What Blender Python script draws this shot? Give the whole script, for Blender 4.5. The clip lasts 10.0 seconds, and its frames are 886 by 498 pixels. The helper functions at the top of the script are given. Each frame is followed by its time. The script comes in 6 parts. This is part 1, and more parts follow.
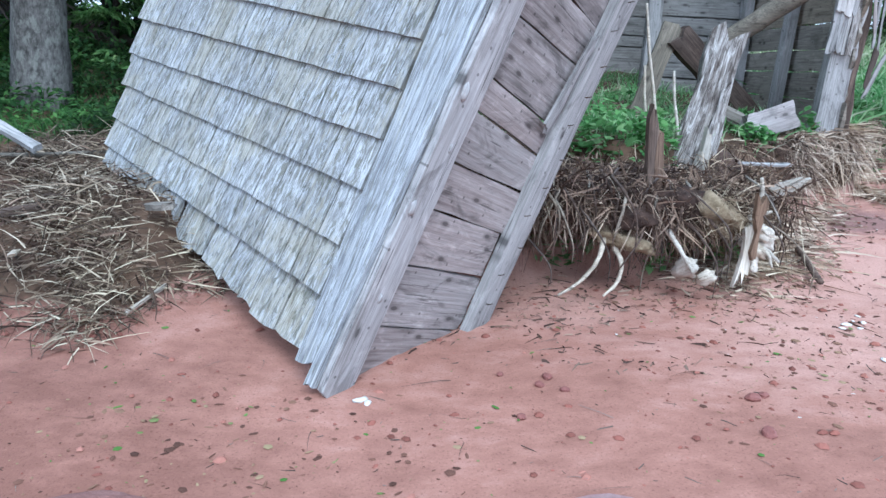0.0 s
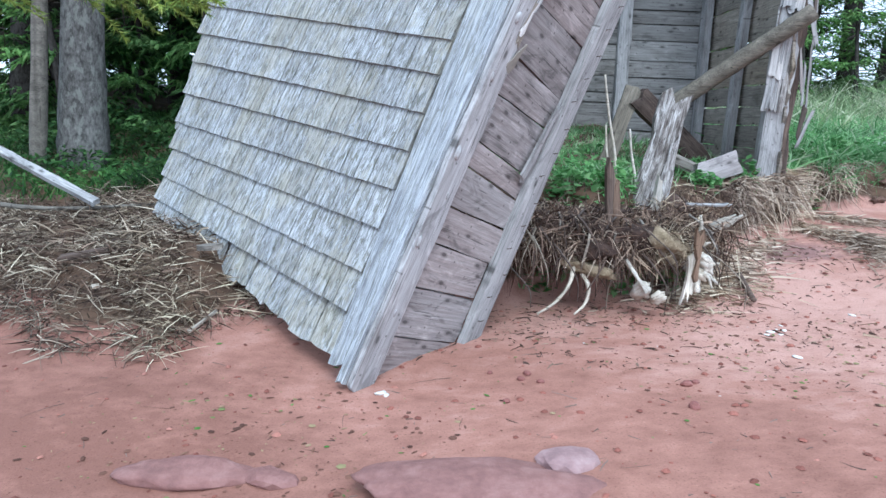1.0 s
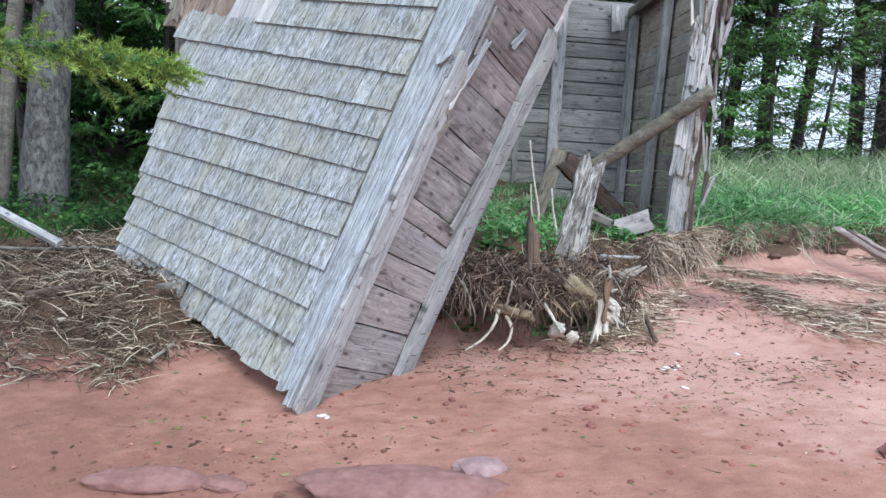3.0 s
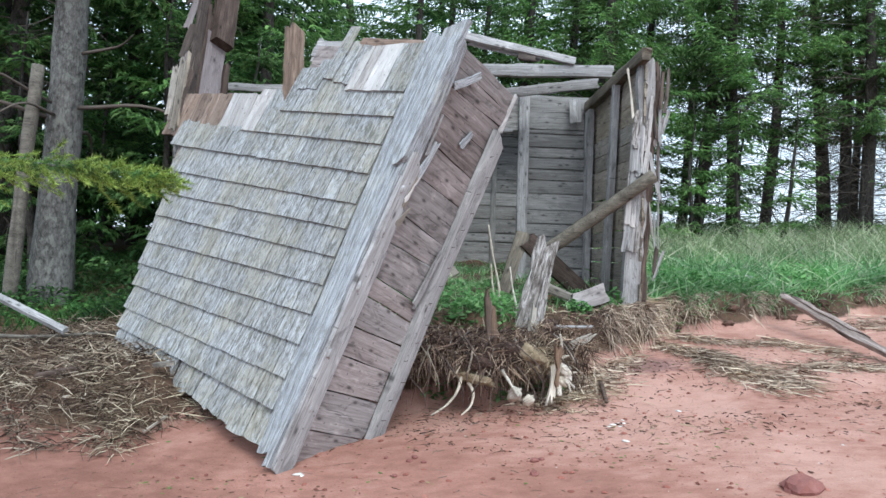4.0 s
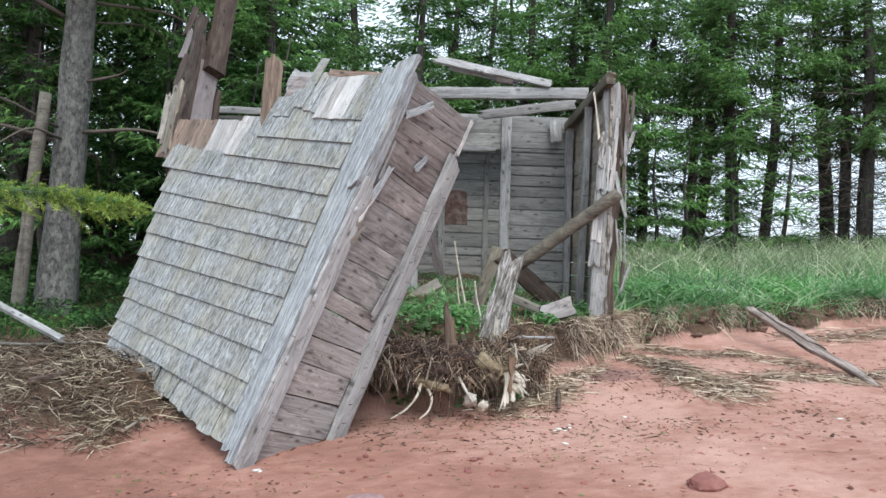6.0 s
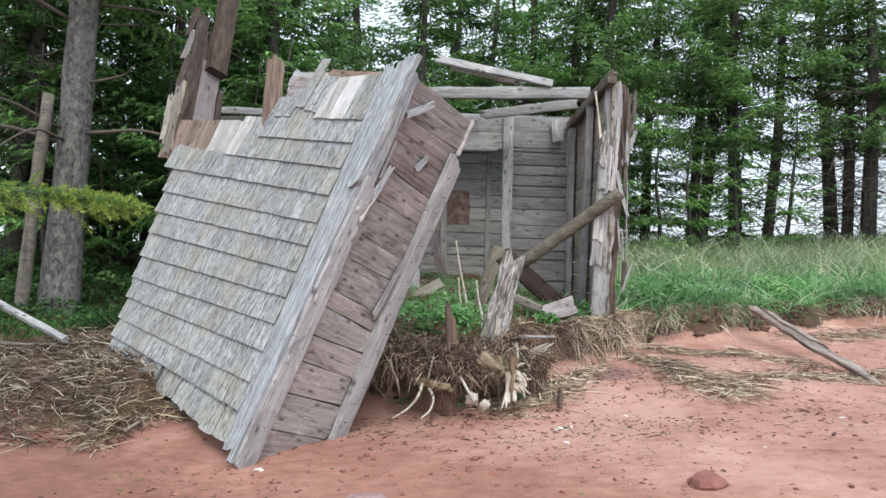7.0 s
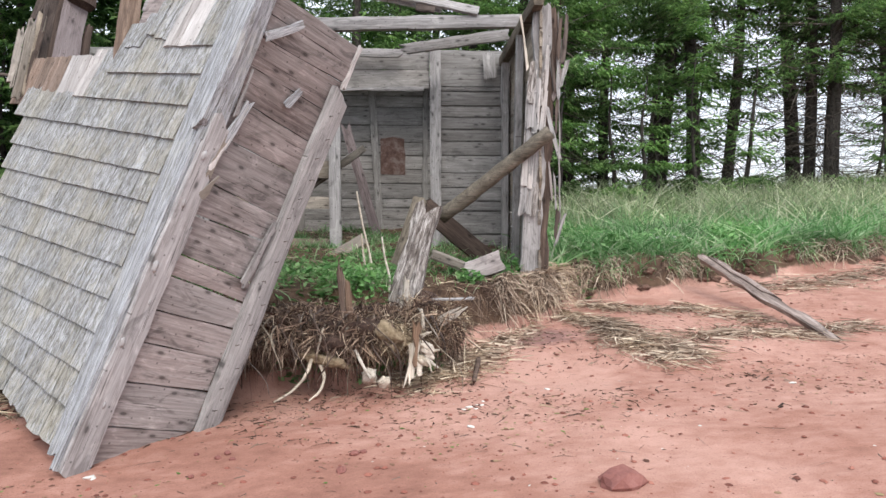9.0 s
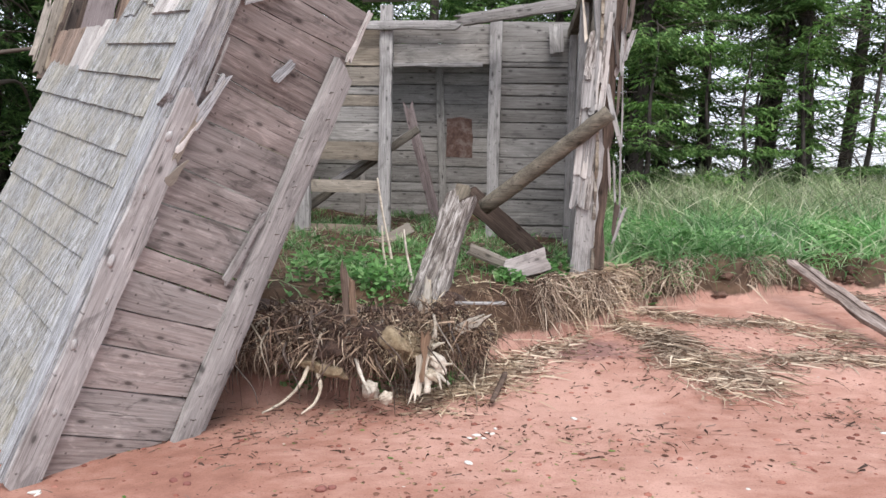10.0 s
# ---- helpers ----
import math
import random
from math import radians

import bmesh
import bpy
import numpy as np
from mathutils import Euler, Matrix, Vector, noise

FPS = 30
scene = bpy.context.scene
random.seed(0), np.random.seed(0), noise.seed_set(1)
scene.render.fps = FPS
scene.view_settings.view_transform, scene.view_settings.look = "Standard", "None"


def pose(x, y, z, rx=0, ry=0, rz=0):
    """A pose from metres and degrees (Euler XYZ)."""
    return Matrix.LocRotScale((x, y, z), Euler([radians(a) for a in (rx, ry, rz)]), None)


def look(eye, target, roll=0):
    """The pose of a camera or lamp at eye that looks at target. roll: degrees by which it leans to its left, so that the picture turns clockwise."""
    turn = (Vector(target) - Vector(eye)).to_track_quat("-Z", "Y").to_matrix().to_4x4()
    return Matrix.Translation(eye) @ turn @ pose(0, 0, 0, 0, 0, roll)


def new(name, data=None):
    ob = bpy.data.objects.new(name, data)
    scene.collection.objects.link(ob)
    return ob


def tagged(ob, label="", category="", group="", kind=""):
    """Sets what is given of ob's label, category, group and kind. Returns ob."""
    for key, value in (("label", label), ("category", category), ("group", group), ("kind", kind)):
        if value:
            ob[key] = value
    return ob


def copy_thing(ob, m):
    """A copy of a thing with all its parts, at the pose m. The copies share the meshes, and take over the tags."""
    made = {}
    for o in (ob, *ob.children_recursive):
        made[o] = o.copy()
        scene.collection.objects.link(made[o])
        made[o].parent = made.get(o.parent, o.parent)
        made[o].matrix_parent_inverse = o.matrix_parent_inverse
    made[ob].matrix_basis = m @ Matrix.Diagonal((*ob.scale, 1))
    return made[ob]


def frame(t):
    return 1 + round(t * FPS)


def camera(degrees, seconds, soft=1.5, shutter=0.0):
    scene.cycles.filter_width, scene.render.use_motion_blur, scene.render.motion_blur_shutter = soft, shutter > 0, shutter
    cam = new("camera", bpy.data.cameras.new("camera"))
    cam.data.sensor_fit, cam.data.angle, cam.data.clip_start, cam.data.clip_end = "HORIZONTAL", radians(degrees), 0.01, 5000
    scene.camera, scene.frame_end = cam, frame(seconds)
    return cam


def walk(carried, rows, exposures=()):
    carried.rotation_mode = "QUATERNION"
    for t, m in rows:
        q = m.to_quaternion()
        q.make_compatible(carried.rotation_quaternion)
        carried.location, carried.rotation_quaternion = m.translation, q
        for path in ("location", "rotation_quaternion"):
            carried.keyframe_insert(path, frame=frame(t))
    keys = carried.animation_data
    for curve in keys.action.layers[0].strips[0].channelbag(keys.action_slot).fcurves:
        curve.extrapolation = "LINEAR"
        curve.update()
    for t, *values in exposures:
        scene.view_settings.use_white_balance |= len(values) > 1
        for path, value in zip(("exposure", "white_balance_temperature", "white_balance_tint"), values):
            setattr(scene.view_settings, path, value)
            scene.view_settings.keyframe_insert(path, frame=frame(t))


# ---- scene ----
cam = camera(63.0, 10.0, soft=1.5)
EXPOSURES = [(0, 0.77, 5050, 3), (1, 0.76, 5200, 3), (2, 0.72, 5350, 3), (3.5, 0.63, 5600, 4), (4.5, 0.57, 5800, 2), (5.5, 0.57, 5900, 3), (7.0, 0.59, 6150, 5), (8, 0.60, 6400, 8), (10, 0.65, 6450, 12)]
PATH = [
    (0, (0.058, -0.010, 1.066), (-0.009, 1.927, 0.572), 3.3),
    (0.5, (0.064, -0.416, 1.090), (-0.018, 1.544, 0.697), 2.5),
    (1, (0.056, -0.701, 1.134), (0.002, 1.265, 0.772), 2.3),
    (1.5, (0.064, -0.742, 1.154), (0.063, 1.236, 0.856), 2.7),
    (2, (0.066, -0.789, 1.18), (0.089, 1.193, 0.909), 2.5),
    (3.3, (0.196, -1.338, 1.169), (0.278, 0.652, 0.986), 4.0),
    (3.5, (0.251, -1.449, 1.199), (0.313, 0.544, 1.047), 3.8),
    (4, (0.343, -1.72, 1.181), (0.41, 0.279, 1.195), 2.0),
    (4.5, (0.438, -1.903, 1.227), (0.573, 0.091, 1.297), 1.5),
    (5, (0.63, -1.996, 1.218), (0.711, 0.001, 1.295), 3.7),
    (5.5, (0.763, -2.079, 1.215), (0.776, -0.079, 1.261), 2.4),
    (7, (0.809, -2.099, 1.21), (0.796, -0.1, 1.256), 1.9),
    (7.5, (0.837, -2.077, 1.19), (0.821, -0.078, 1.206), 1.3),
    (8, (0.905, -1.933, 1.174), (0.894, 0.065, 1.099), -0.4),
    (8.5, (1.081, -1.605, 1.224), (1.08, 0.395, 1.187), 0.7),
    (9, (1.327, -1.311, 1.224), (1.39, 0.687, 1.142), 0.2),
    (9.5, (1.586, -1.01, 1.268), (1.509, 0.984, 1.13), -0.3),
    (10, (1.802, -0.679, 1.304), (1.585, 1.304, 1.164), 1.7),
]
walk(cam, [(t, look(eye, target, roll)) for t, eye, target, roll in PATH], exposures=EXPOSURES)

# ---- light ----
world = bpy.data.worlds.new("overcast_sky")
scene.world = world
world.use_nodes = True
wn, wl = world.node_tree.nodes, world.node_tree.links
sky = wn.new("ShaderNodeTexSky")
sky.sky_type = "NISHITA"
sky.sun_disc = False
sky.sun_elevation, sky.sun_rotation = radians(52), radians(168)
sky.air_density, sky.dust_density = 1.0, 4.0
haze = wn.new("ShaderNodeMix")
haze.data_type = "RGBA"
haze.inputs[0].default_value = 0.72
haze.inputs[7].default_value = (7.4, 7.8, 8.4, 1)
wl.new(sky.outputs[0], haze.inputs[6])
wl.new(haze.outputs[2], wn["Background"].inputs[0])
wn["Background"].inputs[1].default_value = 0.15
sun = new("sun", bpy.data.lights.new("sun", "SUN"))
sun.data.energy, sun.data.angle, sun.data.color = 1.5, radians(30), (1, 0.96, 0.9)
sun.matrix_world = look((0, 0, 0), (math.sin(radians(168)) * -0.62, math.cos(radians(168)) * -0.62, -0.79))

# ---- materials ----


def mat(name):
    m = bpy.data.materials.new(name)
    m.use_nodes = True
    return m, m.node_tree.nodes, m.node_tree.links, m.node_tree.nodes["Principled BSDF"]


def ramp(n, stops):
    r = n.new("ShaderNodeValToRGB")
    r.color_ramp.elements[0].position, r.color_ramp.elements[0].color = stops[0][0], (*stops[0][1], 1)
    r.color_ramp.elements[1].position, r.color_ramp.elements[1].color = stops[-1][0], (*stops[-1][1], 1)
    for p, c in stops[1:-1]:
        r.color_ramp.elements.new(p).color = (*c, 1)
    return r


def mapped_noise(n, l, source, scale, size, detail=5, rough=0.6, distortion=0.0):
    mp = n.new("ShaderNodeMapping")
    mp.inputs["Scale"].default_value = scale
    l.new(source, mp.inputs["Vector"])
    t = n.new("ShaderNodeTexNoise")
    t.inputs["Scale"].default_value, t.inputs["Detail"].default_value = size, detail
    t.inputs["Roughness"].default_value, t.inputs["Distortion"].default_value = rough, distortion
    l.new(mp.outputs[0], t.inputs["Vector"])
    return t


def blend(n, l, fac, a, b, mode="MIX"):
    x = n.new("ShaderNodeMix")
    x.data_type, x.blend_type = "RGBA", mode
    for s, v in ((0, fac), (6, a), (7, b)):
        if isinstance(v, (int, float)):
            x.inputs[s].default_value = v
        elif isinstance(v, tuple):
            x.inputs[s].default_value = (*v, 1)
        else:
            l.new(v, x.inputs[s])
    return x.outputs[2]


def mathn(n, l, op, a, b=0.0):
    x = n.new("ShaderNodeMath")
    x.operation = op
    for s, v in ((0, a), (1, b)):
        if isinstance(v, (int, float)):
            x.inputs[s].default_value = v
        else:
            l.new(v, x.inputs[s])
    return x.outputs[0]


def scattered(n, l):
    """The object's own place, shifted by chance for each object."""
    tc, info = n.new("ShaderNodeTexCoord"), n.new("ShaderNodeObjectInfo")
    off, comb = n.new("ShaderNodeVectorMath"), n.new("ShaderNodeCombineXYZ")
    off.operation = "ADD"
    for i, k in enumerate((37.0, 91.0, 53.0)):
        l.new(mathn(n, l, "MULTIPLY", info.outputs["Random"], k), comb.inputs[i])
    l.new(tc.outputs["Object"], off.inputs[0])
    l.new(comb.outputs[0], off.inputs[1])
    return off.outputs[0], info.outputs["Random"]


def finish(n, l, b, c, chance, vary, rough, height_map, bump, warm=0.0):
    """Tone of its own for each board, then gloss and relief."""
    hsv = n.new("ShaderNodeHueSaturation")
    l.new(mathn(n, l, "ADD", mathn(n, l, "MULTIPLY", chance, vary), 1.0 - vary / 2), hsv.inputs["Value"])
    if warm:
        other = mathn(n, l, "FRACT", mathn(n, l, "MULTIPLY", chance, 17.3))
        l.new(mathn(n, l, "ADD", mathn(n, l, "MULTIPLY", other, warm), 1.0 - warm / 2), hsv.inputs["Saturation"])
    l.new(c, hsv.inputs["Color"])
    l.new(hsv.outputs[0], b.inputs["Base Color"])
    b.inputs["Roughness"].default_value, b.inputs["Specular IOR Level"].default_value = rough, 0.25
    bp = n.new("ShaderNodeBump")
    bp.inputs["Strength"].default_value, bp.inputs["Distance"].default_value = bump, 0.006
    l.new(height_map, bp.inputs["Height"])
    l.new(bp.outputs[0], b.inputs["Normal"])


def wood(name, dark, mid, light, vary=0.35, rough=0.85, grain=26.0, bump=0.6, knots=True, mottle=0.4, rings=0.5, nails=True):
    """Weathered wood; the grain runs along the object's own x."""
    m, n, l, b = mat(name)
    v, chance = scattered(n, l)
    fibre = mapped_noise(n, l, v, (2.2, grain * 5.0, grain * 5.0), 1.6, 4, 0.6, 0.3)
    broad = mapped_noise(n, l, v, (1.6, 9.0, 9.0), 1.5, 5, 0.65, 0.6)
    stain = mapped_noise(n, l, v, (3.0, 8.0, 8.0), 1.3, 4, 0.7, 0.9)
    mp = n.new("ShaderNodeMapping")
    mp.inputs["Scale"].default_value = (0.28, 1, 1)
    l.new(v, mp.inputs["Vector"])
    wave = n.new("ShaderNodeTexWave")
    wave.bands_direction = "Y"
    for key, value in (("Scale", grain * 0.55), ("Distortion", 22.0), ("Detail", 2.5), ("Detail Scale", 0.22), ("Detail Roughness", 0.55)):
        wave.inputs[key].default_value = value
    l.new(mp.outputs[0], wave.inputs["Vector"])
    tone = blend(n, l, 0.5, fibre.outputs[0], broad.outputs[0])
    ring = ramp(n, [(0.0, (0.40, 0.40, 0.40)), (0.45, (0.52, 0.52, 0.52)), (1.0, (0.56, 0.56, 0.56))])
    l.new(wave.outputs["Fac"], ring.inputs[0])
    tone = blend(n, l, rings * 0.42, tone, ring.outputs[0])
    col = ramp(n, [(0.35, dark), (0.48, mid), (0.64, light)])
    l.new(tone, col.inputs[0])
    st = ramp(n, [(0.34, (1 - mottle,) * 3), (0.46, (0.98, 0.98, 0.98)), (0.56, (1, 1, 1)), (0.68, (1 + mottle,) * 3)])
    l.new(stain.outputs[0], st.inputs[0])
    c = blend(n, l, 0.9, col.outputs[0], st.outputs[0], "MULTIPLY")
    crack = mapped_noise(n, l, v, (1.1, grain * 2.4, grain * 2.4), 2.2, 3, 0.5)
    cr = ramp(n, [(0.315, (1, 1, 1)), (0.345, (0, 0, 0))])
    l.new(crack.outputs[0], cr.inputs[0])
    c = blend(n, l, mathn(n, l, "MULTIPLY", cr.outputs[0], 0.7), c, tuple(x * 0.3 for x in dark))
    if knots:
        mk = n.new("ShaderNodeMapping")
        mk.inputs["Scale"].default_value = (2.6, 6.0, 6.0)
        l.new(v, mk.inputs["Vector"])
        vo = n.new("ShaderNodeTexVoronoi")
        vo.voronoi_dimensions = "2D"
        vo.inputs["Scale"].default_value = 1.0
        l.new(mk.outputs[0], vo.inputs["Vector"])
        kr = ramp(n, [(0.035, (1, 1, 1)), (0.06, (0.4, 0.4, 0.4)), (0.11, (0, 0, 0))])
        l.new(vo.outputs["Distance"], kr.inputs[0])
        c = blend(n, l, mathn(n, l, "MULTIPLY", kr.outputs[0], 0.8), c, tuple(x * 0.35 for x in dark))
    if nails:
        vn = n.new("ShaderNodeTexVoronoi")
        vn.voronoi_dimensions = "2D"
        vn.inputs["Scale"].default_value = 8.0
        l.new(v, vn.inputs["Vector"])
        nr = ramp(n, [(0.035, (1, 1, 1)), (0.055, (0, 0, 0))])
        l.new(vn.outputs["Distance"], nr.inputs[0])
        c = blend(n, l, mathn(n, l, "MULTIPLY", nr.outputs[0], 0.6), c, (0.03, 0.025, 0.022))
    finish(n, l, b, c, chance, vary, rough, blend(n, l, 0.4, fibre.outputs[0], crack.outputs[0]), bump, 0.5)
    return m


def lichened(name, dark, mid, light, bare, lichen, olive, vary=0.2, streak=(10.0, 40.0), lichen_at=0.5):
    """Split wood silvered by weather, streaked with pale crust and ochre and olive lichen along the grain."""
    m, n, l, b = mat(name)
    v, chance = scattered(n, l)
    place = n.new("ShaderNodeNewGeometry").outputs["Position"]
    fibre = mapped_noise(n, l, v, (3.0, 150.0, 150.0), 1.5, 3, 0.6, 0.2)
    crust = mapped_noise(n, l, v, (streak[0], streak[1], streak[1]), 1.5, 5, 0.68, 0.8)
    blot = mapped_noise(n, l, v, (streak[0] * 1.1, streak[1] * 0.8, streak[1] * 0.8), 1.4, 4, 0.7, 0.6)
    wide = mapped_noise(n, l, place, (1, 1, 1), 2.6, 4, 0.65)
    col = ramp(n, [(0.38, dark), (0.46, mid), (0.54, light), (0.63, bare)])
    l.new(blend(n, l, 0.22, crust.outputs[0], fibre.outputs[0]), col.inputs[0])
    c = col.outputs[0]
    # lichen comes in wide patches, broken up along the grain
    patch = blend(n, l, 0.5, wide.outputs[0], blot.outputs[0])
    lr = ramp(n, [(lichen_at - 0.02, (0, 0, 0)), (lichen_at + 0.05, (1, 1, 1))])
    l.new(patch, lr.inputs[0])
    c = blend(n, l, mathn(n, l, "MULTIPLY", lr.outputs[0], 0.5), c, lichen)
    orr = ramp(n, [(0.42, (1, 1, 1)), (0.455, (0, 0, 0))])
    l.new(blot.outputs[0], orr.inputs[0])
    c = blend(n, l, mathn(n, l, "MULTIPLY", orr.outputs[0], 0.72), c, olive)
    fr = ramp(n, [(0.34, (0.62, 0.62, 0.62)), (0.46, (1, 1, 1)), (0.64, (1.12, 1.12, 1.12))])
    l.new(fibre.outputs[0], fr.inputs[0])
    c = blend(n, l, 0.9, c, fr.outputs[0], "MULTIPLY")
    finish(n, l, b, c, chance, vary, 0.9, blend(n, l, 0.6, fibre.outputs[0], crust.outputs[0]), 0.7, 0.3)
    return m


SHINGLE = lichened("shingle_wood", (0.135, 0.134, 0.128), (0.225, 0.228, 0.229), (0.33, 0.339, 0.349), (0.435, 0.453, 0.48), (0.30, 0.275, 0.205), (0.125, 0.12, 0.09), 0.26, (9.0, 42.0), 0.51)
CORNER = lichened("corner_board_wood", (0.17, 0.175, 0.185), (0.27, 0.28, 0.295), (0.36, 0.375, 0.395), (0.45, 0.472, 0.50), (0.40, 0.395, 0.35), (0.18, 0.18, 0.165), 0.12, (5.0, 55.0), 0.56)
PALE = wood("pale_shingle_wood", (0.24, 0.21, 0.195), (0.41, 0.385, 0.37), (0.56, 0.54, 0.525), 0.35, knots=False, mottle=0.3, rings=0.2)
BROWN_SHEATH = wood("brown_sheathing_wood", (0.085, 0.06, 0.048), (0.20, 0.153, 0.127), (0.34, 0.285, 0.25), 0.4, rings=0.3)
EDGE = wood("knotty_edge_wood", (0.16, 0.148, 0.143), (0.325, 0.312, 0.31), (0.47, 0.462, 0.467), 0.15, grain=18, rings=0.35)
GREY = wood("grey_timber", (0.13, 0.124, 0.122), (0.275, 0.266, 0.263), (0.42, 0.41, 0.405), 0.28, grain=24)
UPPER = wood("stained_board_wood", (0.105, 0.085, 0.08), (0.205, 0.175, 0.167), (0.31, 0.277, 0.267), 0.4, grain=13, mottle=0.5, bump=0.6, rings=0.75)
INNER = wood("inner_board_wood", (0.155, 0.132, 0.126), (0.285, 0.252, 0.243), (0.41, 0.375, 0.365), 0.28, grain=13, mottle=0.5, bump=0.6, rings=0.75)
LILAC = wood("lilac_grey_board_wood", (0.09, 0.072, 0.072), (0.165, 0.138, 0.138), (0.255, 0.222, 0.222), 0.2, grain=24, mottle=0.3)
# dark brown, deepened to hold the shade on the torn strip's inner faces
DKBROWN = wood("shaded_dark_brown_timber", (0.022, 0.016, 0.013), (0.055, 0.039, 0.032), (0.11, 0.085, 0.072), 0.4, grain=30)
SHED = wood("shed_board_wood", (0.115, 0.108, 0.101), (0.222, 0.213, 0.203), (0.335, 0.326, 0.315), 0.5, grain=20, mottle=0.35)
TAN = wood("tan_board_wood", (0.12, 0.10, 0.08), (0.23, 0.20, 0.165), (0.34, 0.30, 0.25), 0.35, grain=24)
ROT = wood("rotten_dark_wood", (0.025, 0.019, 0.016), (0.082, 0.062, 0.053), (0.17, 0.13, 0.108), 0.3, grain=14, nails=False)
POLE = wood("pole_wood", (0.05, 0.043, 0.035), (0.125, 0.11, 0.09), (0.22, 0.195, 0.162), 0.1, grain=22, rings=0.3)
RUSTWOOD = wood("red_brown_split_wood", (0.05, 0.032, 0.024), (0.13, 0.085, 0.06), (0.26, 0.185, 0.135), 0.2, grain=22, bump=1.0, nails=False)
BARKWOOD = wood("brown_drift_wood", (0.065, 0.048, 0.042), (0.24, 0.195, 0.175), (0.44, 0.385, 0.36), 0.15, grain=20, bump=1.0, mottle=0.5, nails=False)
STUMP = lichened("split_stump_wood", (0.055, 0.045, 0.04), (0.15, 0.133, 0.123), (0.275, 0.256, 0.243), (0.47, 0.455, 0.44), (0.25, 0.225, 0.20), (0.06, 0.05, 0.044), 0.1, (5.0, 30.0), 0.53)
BLEACHED = wood("bleached_root_wood", (0.24, 0.20, 0.155), (0.46, 0.41, 0.34), (0.64, 0.59, 0.52), 0.3, knots=False, nails=False)


def bark(name, dark, mid, light, lichen, amount=0.5):
    """Scaly spruce bark: small upright plates with dark joints, crusted with pale lichen."""
    m, n, l, b = mat(name)
    v, chance = scattered(n, l)
    mp = n.new("ShaderNodeMapping")
    mp.inputs["Scale"].default_value = (34, 34, 17)
    l.new(v, mp.inputs["Vector"])
    wob = mapped_noise(n, l, v, (1, 1, 1), 24.0, 3, 0.6)
    plates = n.new("ShaderNodeTexVoronoi")
    plates.inputs["Scale"].default_value = 1.0
    l.new(blend(n, l, 0.06, mp.outputs[0], wob.outputs["Color"], "ADD"), plates.inputs["Vector"])
    wide = mapped_noise(n, l, v, (4, 4, 1.5), 1.5, 5, 0.65)
    fine = mapped_noise(n, l, v, (60, 60, 25), 1.5, 4, 0.7)
    col = ramp(n, [(0.36, dark), (0.5, mid), (0.64, light)])
    l.new(blend(n, l, 0.5, wide.outputs[0], fine.outputs[0]), col.inputs[0])
    joint = ramp(n, [(0.35, (1.08, 1.08, 1.08)), (0.62, (0.85, 0.85, 0.85)), (0.85, (0.38, 0.38, 0.38))])
    l.new(plates.outputs["Distance"], joint.inputs[0])
    c = blend(n, l, 0.9, col.outputs[0], joint.outputs[0], "MULTIPLY")
    crust = mapped_noise(n, l, v, (12, 12, 7), 1.5, 5, 0.72)
    cr = ramp(n, [(0.50, (0, 0, 0)), (0.60, (1, 1, 1))])
    l.new(crust.outputs[0], cr.inputs[0])
    c = blend(n, l, mathn(n, l, "MULTIPLY", cr.outputs[0], amount), c, lichen)
    finish(n, l, b, c, chance, 0.15, 0.92, blend(n, l, 0.5, joint.outputs[0], fine.outputs[0]), 1.0)
    return m


BARK = bark("spruce_bark", (0.045, 0.042, 0.039), (0.105, 0.10, 0.094), (0.18, 0.172, 0.162), (0.23, 0.235, 0.21))
DARKBARK = bark("dark_bark", (0.022, 0.019, 0.017), (0.052, 0.045, 0.041), (0.095, 0.083, 0.075), (0.11, 0.105, 0.095), 0.35)


def island(name, cols, rough=0.8, tone_light_noise=0.0, trans=0.0, spec=0.2):
    """Many small loose pieces, each of its own tone."""
    m, n, l, b = mat(name)
    geo = n.new("ShaderNodeNewGeometry")
    r = ramp(n, cols)
    l.new(geo.outputs["Random Per Island"], r.inputs[0])
    c = r.outputs[0]
    # tone noise by place; in the crowns it paints lit and shaded clumps
    if tone_light_noise:
        t = mapped_noise(n, l, geo.outputs["Position"], (1, 1, 1.6), 1.0, 4, 0.6)
        k = ramp(n, [(0.38, (1 - tone_light_noise,) * 3), (0.5, (1, 1, 1)), (0.62, (1 + tone_light_noise * 0.7, 1 + tone_light_noise * 0.75, 1 + tone_light_noise * 0.5))])
        l.new(t.outputs[0], k.inputs[0])
        c = blend(n, l, 1.0, c, k.outputs[0], "MULTIPLY")
    l.new(c, b.inputs["Base Color"])
    b.inputs["Roughness"].default_value, b.inputs["Specular IOR Level"].default_value = rough, spec
    if trans:
        tl = n.new("ShaderNodeBsdfTranslucent")
        l.new(c, tl.inputs[0])
        mx = n.new("ShaderNodeMixShader")
        mx.inputs[0].default_value = trans
        l.new(b.outputs[0], mx.inputs[1])
        l.new(tl.outputs[0], mx.inputs[2])
        l.new(mx.outputs[0], n["Material Output"].inputs[0])
    return m


